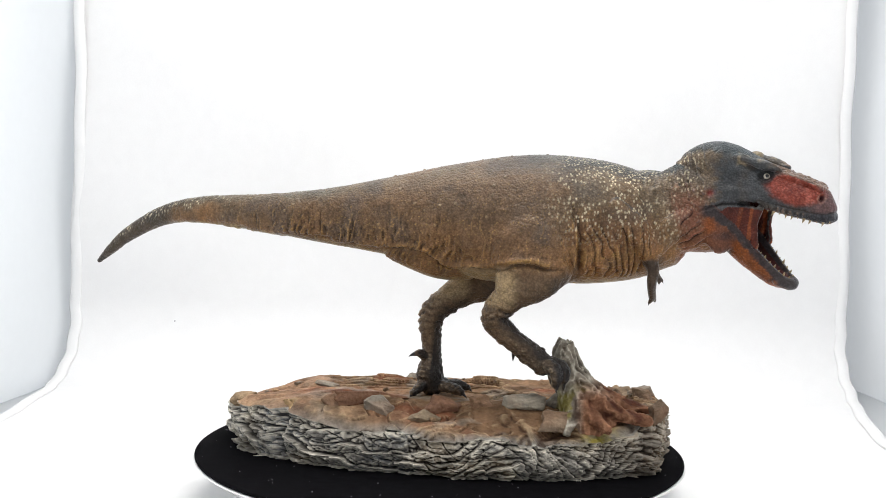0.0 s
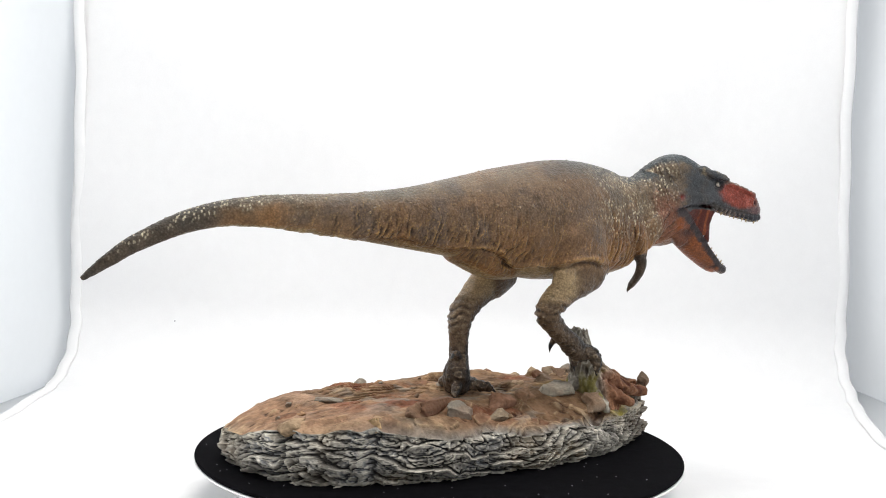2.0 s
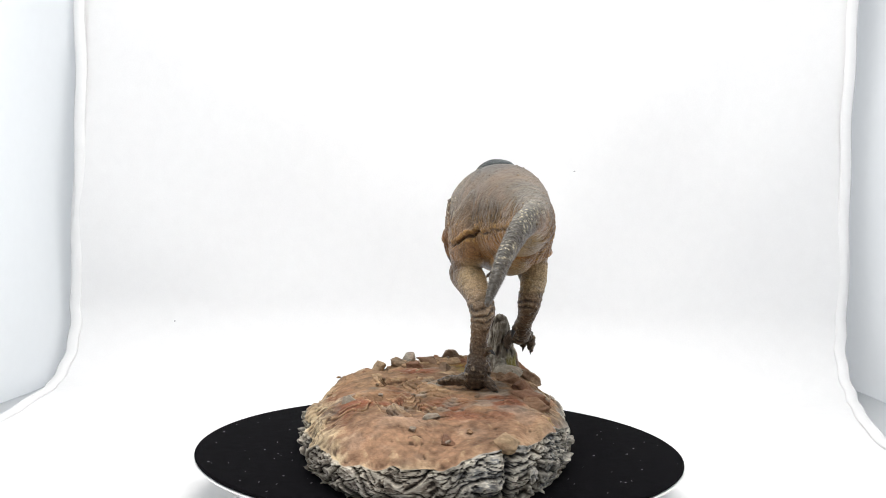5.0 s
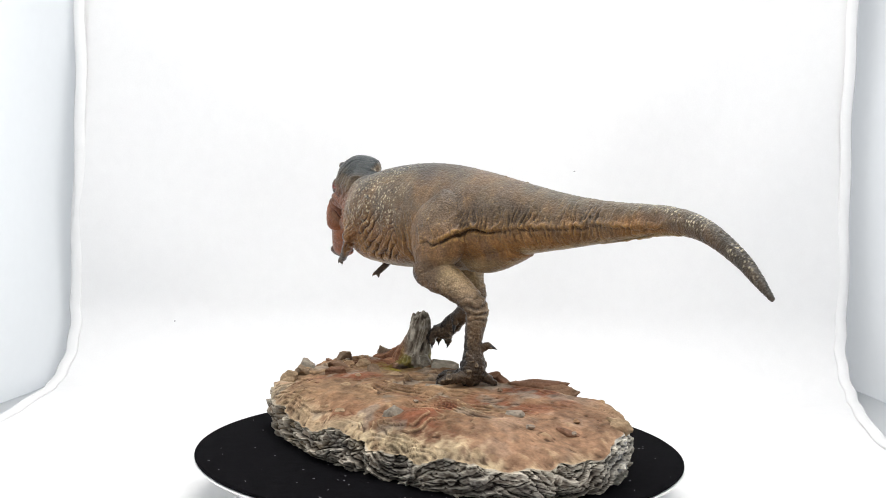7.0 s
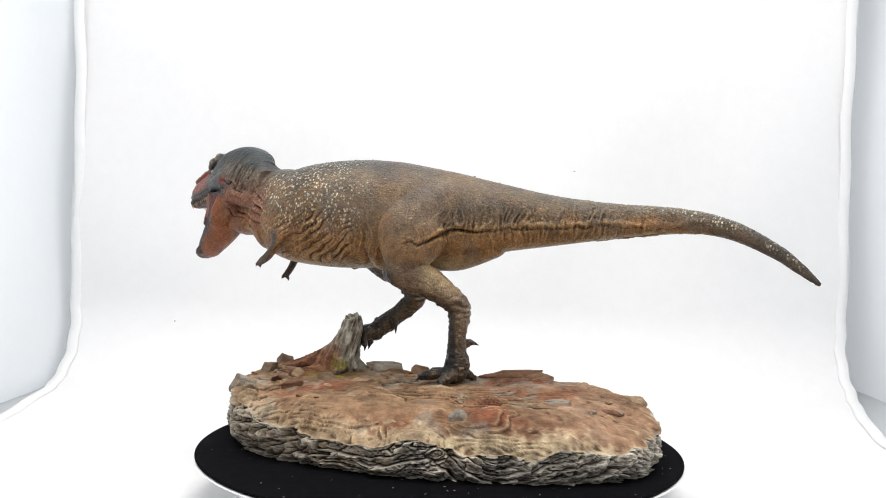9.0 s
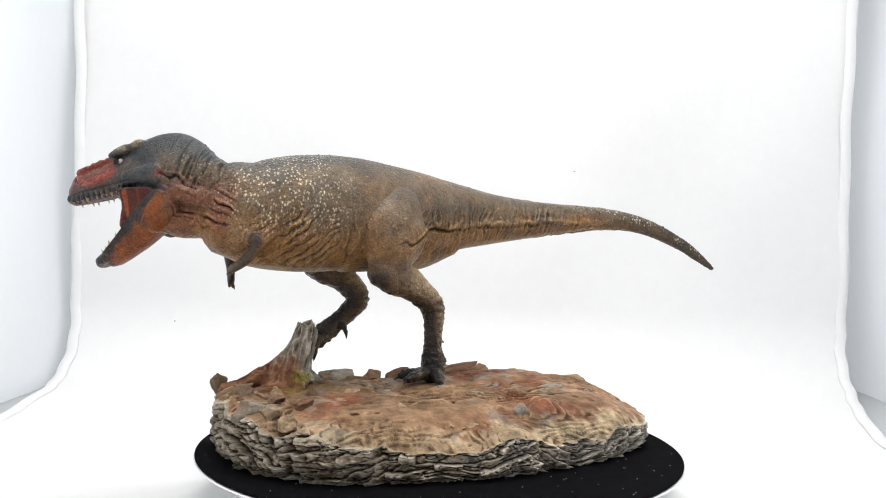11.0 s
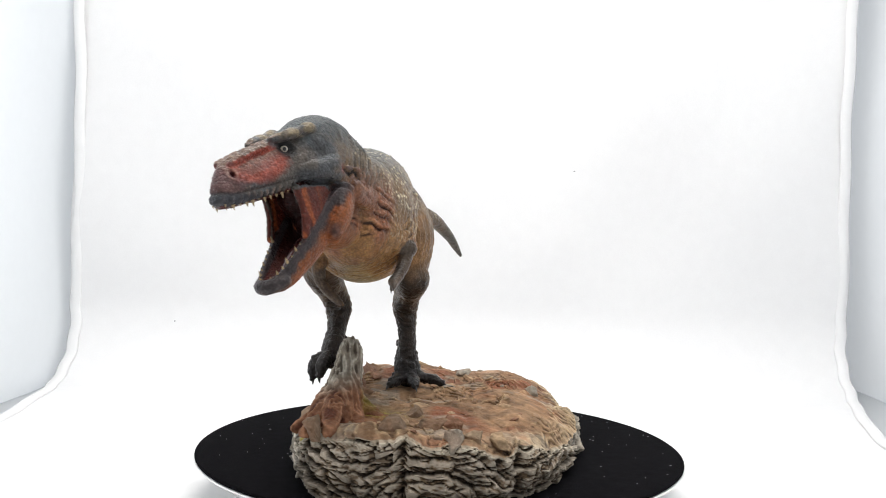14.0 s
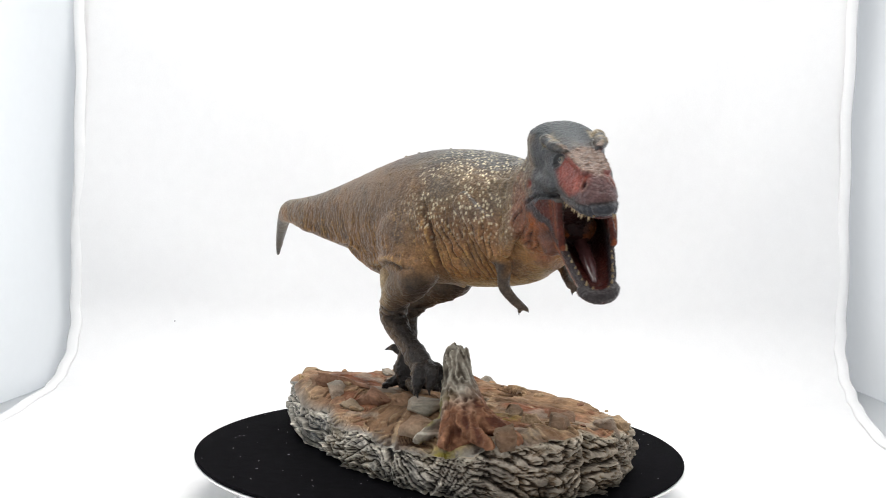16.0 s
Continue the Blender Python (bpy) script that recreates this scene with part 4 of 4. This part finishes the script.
        block = np.stack([w[:, 0] * 0.05, w[:, 1] * 0.05, np.floor(layer) * 1.7 + 0.3], 1)
        bd, br = cells(block, 1.0, 8)
        split = 1 - abs(vnoise(w * np.array([0.28, 0.28, 1.5]), 0.42, 9))
        out = 2.6 * (saw ** 0.3 - 0.78) + 3.8 * (br - 0.55) - 1.3 * step(0.86, 0.98, split) + 0.9 * fbm(pt * np.array([0.7, 0.7, 1.3]), 0.22, 4, 10)
        diag = np.stack([w[:, 0] * 0.5 + w[:, 2] * 0.9, w[:, 1] * 0.5 + w[:, 2] * 0.5, w[:, 2] * 1.1], 1)
        out = out - 1.5 * step(0.88, 1.0, 1 - abs(vnoise(diag, 0.16, 14))) + 0.4 * vnoise(pt, 0.8, 15)
        out = out * step(0, 0.05, h) - 2.2 * step(0.7, 1.0, h) + 1.4 * math.sin(h * 3.1)
        dirs = np.stack([np.cos(phi), np.sin(phi), 0 * phi], 1)
        S.append(pt + dirs * out[:, None])
    V = np.concatenate([P.reshape(-1, 3), np.array(S).reshape(-1, 3)])
    rows = nt + ns
    faces = []
    for i in range(rows - 1):
        for a in range(na):
            b = (a + 1) % na
            faces.append((i * na + a, (i + 1) * na + a, (i + 1) * na + b, i * na + b))
    faces.append(tuple(range(na))[::1])
    faces.append(tuple(reversed(range((rows - 1) * na, rows * na))))
    V[-na:, 2] = 0.05
    me = mesh_from("rock_base", V, faces)
    bm = bmesh.new()
    bm.from_mesh(me)
    bmesh.ops.recalc_face_normals(bm, faces=bm.faces)
    bm.to_mesh(me)
    bm.free()
    me.update()
    p, n = coords(me), normals(me)
    x, y, z = p.T
    # hollows and ridges of the relief, for washes, dry-brushing and painted-in shade
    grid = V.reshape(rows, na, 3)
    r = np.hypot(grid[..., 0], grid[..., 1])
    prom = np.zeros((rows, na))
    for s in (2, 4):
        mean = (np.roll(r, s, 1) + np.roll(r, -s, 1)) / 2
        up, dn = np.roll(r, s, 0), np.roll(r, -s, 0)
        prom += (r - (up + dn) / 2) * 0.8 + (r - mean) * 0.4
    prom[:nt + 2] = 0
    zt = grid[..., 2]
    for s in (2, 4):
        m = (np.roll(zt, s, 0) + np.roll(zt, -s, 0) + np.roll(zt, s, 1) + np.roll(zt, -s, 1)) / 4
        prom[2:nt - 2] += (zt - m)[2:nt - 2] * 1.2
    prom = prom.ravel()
    is_side = np.concatenate([np.zeros(nt * na), np.ones(ns * na)])
    big, fine = fbm(p, 0.035, 3, 120), fbm(p, 0.3, 3, 121)
    c = np.tile(lin(126, 98, 74), (len(p), 1))
    c = mix(c, lin(128, 82, 60), step(-0.1, 0.6, big + 0.3 * fbm(p * np.array([0.4, 1, 1]), 0.1, 2, 122)))
    c = mix(c, lin(152, 122, 94), step(0.0, 0.6, fbm(p * np.array([0.5, 1, 1]), 0.04, 2, 123)) * 0.7)
    c = mix(c, lin(150, 140, 126), step(0.25, 0.7, fbm(p, 0.07, 3, 124)) * 0.6)
    c = mix(c, lin(166, 130, 104), step(-42, -78, x + 12 * big) * 0.65)
    t = np.concatenate([tt, np.ones(ns * na)])
    c = mix(c, lin(192, 174, 142), step(0.80, 0.97, t + 0.16 * big + 0.06 * fine) * (1 - is_side) * (0.2 + 0.6 * step(0, 50, y)) * (0.5 + 0.5 * step(40, -20, x)))
    c = mix(c, lin(150, 152, 148), step(0.9, 1.0, t) * (1 - is_side) * step(-30, -60, y) * 0.7)
    sidec = mix(np.tile(lin(138, 134, 128), (len(p), 1)), lin(142, 128, 108), step(-0.2, 0.6, fbm(p, 0.04, 2, 126)))
    sidec = mix(sidec, lin(116, 120, 124), step(0.0, 0.6, fbm(p, 0.05, 2, 127)) * 0.7)
    brown_end = np.maximum(step(20, 85, x + 0.3 * y + 12 * big), 0.6 * step(-20, 40, y + 14 * big))
    sidec = mix(sidec, lin(106, 88, 68), brown_end * 0.85)
    c = mix(c, sidec, is_side)
    # pale dry-brushed ledges; wash in crevices, darkened further to hold their shade
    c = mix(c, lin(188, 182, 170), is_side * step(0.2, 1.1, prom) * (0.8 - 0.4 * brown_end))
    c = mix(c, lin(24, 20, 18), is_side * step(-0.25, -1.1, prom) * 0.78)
    drop = np.concatenate([np.zeros(nt * na), np.repeat(np.arange(1, ns + 1) / ns, na)])
    c = mix(c, lin(184, 176, 158), is_side * step(0.22, 0.04, drop + 0.1 * fine) * step(-0.6, 0.2, prom) * 0.4)
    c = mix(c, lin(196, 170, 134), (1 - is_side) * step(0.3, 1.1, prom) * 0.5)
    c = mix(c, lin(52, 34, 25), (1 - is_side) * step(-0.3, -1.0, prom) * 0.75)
    moss = np.exp(-((x - 74) ** 2 / 60 + (y + 62) ** 2 / 40)) + 1.1 * np.exp(-((x - 68) ** 2 / 120 + (y + 27) ** 2 / 70))
    c = mix(c, lin(140, 128, 40), np.clip(moss * (1 - is_side) * (0.7 + 0.6 * fine), 0, 0.85))
    c *= ((1 + 0.3 * fine + 0.25 * fbm(p, 0.09, 2, 128)) * (0.84 + 0.36 * is_side))[:, None]
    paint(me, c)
    smooth(me)
    me.polygons.foreach_set("use_smooth", [False] * len(me.polygons))
    return me


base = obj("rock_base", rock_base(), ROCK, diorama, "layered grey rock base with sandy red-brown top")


def stone(at, size, turn, colour, seed, name="stone", tilt=(0, 0)):
    """A chipped angular stone, sunk a little into the base."""
    bm = bmesh.new()
    bmesh.ops.create_cube(bm, size=2)
    bmesh.ops.subdivide_edges(bm, edges=bm.edges, cuts=7, use_grid_fill=True)
    p = np.array([v.co for v in bm.verts])
    l = np.linalg.norm(p, axis=1)[:, None]
    p = p * (0.86 + 0.14 / np.maximum(l, 1) * 1.35)
    rnd = random.Random(seed)
    for _ in range(15):  # chipped facets
        d = np.array([rnd.gauss(0, 1), rnd.gauss(0, 1), rnd.gauss(0.35, 0.8)])
        d /= np.linalg.norm(d)
        over = np.maximum(p @ d - rnd.uniform(0.55, 0.92), 0)
        p = p - np.outer(over, d)
    off = np.array([seed * 7.3, seed * 3.1, 0])
    p = p + 0.17 * np.stack([fbm(p + off, 0.9, 4, 1), fbm(p + off, 0.9, 4, 2), fbm(p + off, 0.9, 4, 3)], 1)
    grain = 1 - abs(vnoise((p + off) * np.array([0.7, 1, 3.5]), 1.6, 4))
    p = p + 0.05 * (p * grain[:, None])
    for v, q in zip(bm.verts, p):
        v.co = Vector((q[0] * size[0], q[1] * size[1], q[2] * size[2]))
    me = bm_mesh(name, bm)
    c = mix(np.tile(lin(*colour), (len(p), 1)), lin(*colour) * 0.45, step(0.35, 0.1, grain) * 0.8)
    c = mix(c, np.minimum(lin(*colour) * 1.6, 0.75), step(0.75, 1.0, grain) * 0.6)
    c = mix(c, lin(140, 102, 76), step(0.1, 0.7, fbm(p + off, 0.7, 3, 9)) * 0.3)
    paint(me, c)
    smooth(me)
    ob = obj(name, me, ROCK, base)
    ob.matrix_local = Matrix.Translation(Vector(at) * MM) @ pose(0, 0, 0, tilt[0], tilt[1], turn)
    return ob


RED, GREY, TAN, BROWN = (118, 88, 70), (134, 126, 114), (150, 128, 102), (112, 94, 78)
def pebbles():
    rnd = random.Random(11)
    kinds = [stone((0, 0, -20), (1, 1, 0.7), 0, col, 40 + k, "pebble") for k, col in enumerate((GREY, TAN, RED, BROWN, (150, 120, 92)))]
    for k in range(22):
        a, r = rnd.random() * 2 * math.pi, math.sqrt(rnd.random()) * 0.93
        rr = float(outline(np.array([a]))[0]) * r
        x, y = rr * math.cos(a), rr * math.sin(a)
        if math.hypot(x + 2, y + 15) < 15 or math.hypot(x - 68, y + 46) < 16:
            continue
        sz = rnd.uniform(1.2, 2.8)
        ob = kinds[k] if k < len(kinds) else kinds[k % len(kinds)].copy()
        if k >= len(kinds):
            scene.collection.objects.link(ob)
        m = pose(x * MM, y * MM, (float(ground_height(x, y)) + 0.6 - 2.2 * step(0.9, 1, r)) * MM, rnd.uniform(-15, 15), rnd.uniform(-15, 15), rnd.uniform(0, 360))
        ob.matrix_local = m @ Matrix.Diagonal((sz, sz * rnd.uniform(0.5, 0.9), sz * rnd.uniform(0.5, 0.9), 1))


tagged(stone((-33, -38, 31.5), (17.5, 5.0, 3.4), 14, RED, 1, "log_slab"), "long red-brown slab of stone")
tagged(stone((40, -44, 31.5), (11.0, 8.0, 5.2), 20, (146, 138, 124), 8, tilt=(12, -8)), "grey-brown angular stone beside the stump")
for at, size, turn, col, seed, tilt in [
        ((101, -55, 32), (5.4, 4.4, 6.6), 20, BROWN, 4, (5, 6)), ((101, -20, 32), (6.0, 5.0, 6.0), 60, BROWN, 5, (-6, 10)),
        ((107, 4, 28.5), (7.5, 5.6, 5.4), 10, GREY, 6, (0, 0)), ((-17, 49, 25), (7.0, 4.6, 4.4), 25, GREY, 7, (14, -10)),
        ((-61, 14, 27.5), (7.5, 4.0, 2.2), -12, GREY, 8, (0, 4)), ((41, 31, 28), (3.8, 3.2, 3.4), 40, TAN, 9, (0, 10)),
        ((2, 5, 29.5), (6.0, 4.4, 2.2), 12, GREY, 10, (6, 0)), ((-48, -38, 29.5), (11, 7, 4.6), 30, (130, 104, 84), 11, (-14, 4)),
        ((-30, -46, 28.5), (9, 6.5, 5.2), -20, GREY, 12, (-12, 0)), ((0, -45, 29.5), (10, 6, 5.0), 16, RED, 13, (-10, 0)),
        ((20, -40, 30), (8, 6.5, 5.4), 50, (132, 104, 82), 14, (0, 8)), ((62, 5, 27), (5, 3.5, 2.6), 0, TAN, 15, (0, 6)),
        ((84, -20, 30), (5, 4, 3.2), 80, TAN, 16, (0, 0)), ((-101, -14, 24), (7, 5, 4), 40, TAN, 17, (0, -6)),
        ((-70, -37, 26), (9, 6, 4.0), 24, (176, 150, 112), 18, (-10, 0)), ((-76, 30, 23), (8, 4.4, 2.4), -30, GREY, 19, (6, 0)),
        ((80, 37, 20), (9, 6, 4), -30, GREY, 20, (0, 0)), ((-90, 10, 22.5), (6, 4.5, 2.4), 12, RED, 21, (0, -6)), ((12, 52, 22), (7, 4, 3), 8, TAN, 22, (8, 0)),
        ((96, 24, 26), (5.5, 4.2, 3.6), 30, TAN, 23, (0, 0)), ((91, -5, 29.5), (6.5, 5, 5), 70, BROWN, 26, (8, 0)), ((79, 4, 28.5), (7, 5, 3.6), 15, RED, 27, (0, 8)),
        ((66, -12, 29), (7.5, 5.5, 4.4), -20, (124, 104, 86), 28, (6, 0)), ((100, 14, 27), (6, 4.6, 4), 100, (130, 112, 92), 29, (0, 0)), ((46, -10, 29), (6, 4.2, 2.6), 25, TAN, 30, (0, 0)), ((52, -60, 27.5), (9, 6, 4.6), 0, (128, 110, 92), 24, (-12, 0)), ((-10, -53, 26), (8, 5, 4.0), 10, (136, 120, 100), 25, (-14, 0))]:
    sunk = 1.0 * float(step(-36, -56, at[1]))
    stone((at[0], at[1] + sunk, at[2] - sunk), (size[0] * 1.05, size[1], size[2]), turn, col, seed, tilt=tilt)


pebbles()


# ---- broken tree stump with roots ----
def stump():
    v, f = [], []
    tube([(71, -46, 22, 17, 14), (68.5, -46, 30, 13, 11), (64.5, -45, 39, 9.8, 9.0), (60.8, -43.6, 48, 7.2, 6.6), (58.6, -42.7, 56.5, 6.0, 5.7)], v, f, n=40, m=26, ref=(0, -1, 0))
    for root in ([(65, -48, 41, 4.5), (74, -53, 34.5, 4.6), (85, -56, 29, 3.6), (96, -58, 27, 2.6)], [(64, -45, 44, 4.6), (73, -46.5, 38, 5.0), (86, -47.5, 32, 4.6), (101, -47, 28, 3.2)],
                 [(65, -50, 34, 4), (71, -58, 28, 3.4), (76, -65, 24, 2.4)], [(62, -40, 35, 4.4), (66, -32, 29, 3.8), (72, -24, 27, 2.6)],
                 [(58, -44, 34, 4), (51, -42, 29, 3.4), (44, -41, 27, 2.2)], [(66, -44, 34, 4), (78, -38, 29, 3.6), (92, -33, 28, 2.4)], [(64, -50, 30, 4), (60, -58, 26, 3), (58, -64, 22, 2)]):
        tube(root, v, f, n=24, m=14)
    me = remeshed("tree_stump", v, f, 0.55, 3)
    p, n = coords(me), normals(me)
    x, y, z = p.T
    lean = x + 0.26 * (z - 30), y + 0.12 * (z - 30)
    q = np.stack([lean[0], lean[1], z * 0.22], 1)
    # fibres follow the roots outwards low down
    ang = np.arctan2(y + 46, x - 66)
    fib = np.where(z > 36, 1 - abs(vnoise(q, 0.55, 200)), 1 - abs(vnoise(np.stack([ang * 9, z * 0.25, np.hypot(x - 66, y + 46) * 0.06], 1), 0.7, 201)))
    d = 1.3 * (fib - 0.7) + 0.4 * fbm(p, 0.5, 3, 202)
    top = step(55, 61, z)
    d = d * (1 - 0.4 * top)
    p2 = p + n * d[:, None]
    p2[:, 2] += top * 1.6 * fbm(p, 0.5, 2, 203)
    set_coords(me, p2)
    bark = mix(np.tile(lin(128, 120, 108), (len(p), 1)), lin(190, 184, 170), step(0.72, 0.98, fib) * 0.8)
    bark = mix(bark, lin(46, 38, 32), step(0.55, 0.25, fib) * 0.75)
    root = mix(np.tile(lin(118, 82, 62), (len(p), 1)), lin(158, 116, 88), step(0.75, 1.0, fib) * 0.7)
    root = mix(root, lin(72, 40, 30), step(0.55, 0.3, fib) * 0.8)
    red = step(48, 36, z + 4 * vnoise(p, 0.15, 205)) * step(60, 68, x + 0.5 * vnoise(p, 0.1, 206))
    c = mix(bark, root, red)
    moss = step(0.1, 0.6, fbm(p, 0.12, 3, 207)) * step(46, 32, z) * step(74, 62, x)
    c = mix(c, lin(132, 122, 44), moss * 0.7)
    c *= (1 + 0.25 * fbm(p, 0.6, 2, 208))[:, None]
    paint(me, c)
    return smooth(me)


obj("tree_stump", stump(), BARK, diorama, "weathered broken stump with spreading red-brown roots")


def motions():
    for thing in (turntable, diorama):
        walk(thing, [(t, pose(0, 0, 0.0 if thing is turntable else 0.0002, 0, 0, a)) for t, a in TURN])


motions()
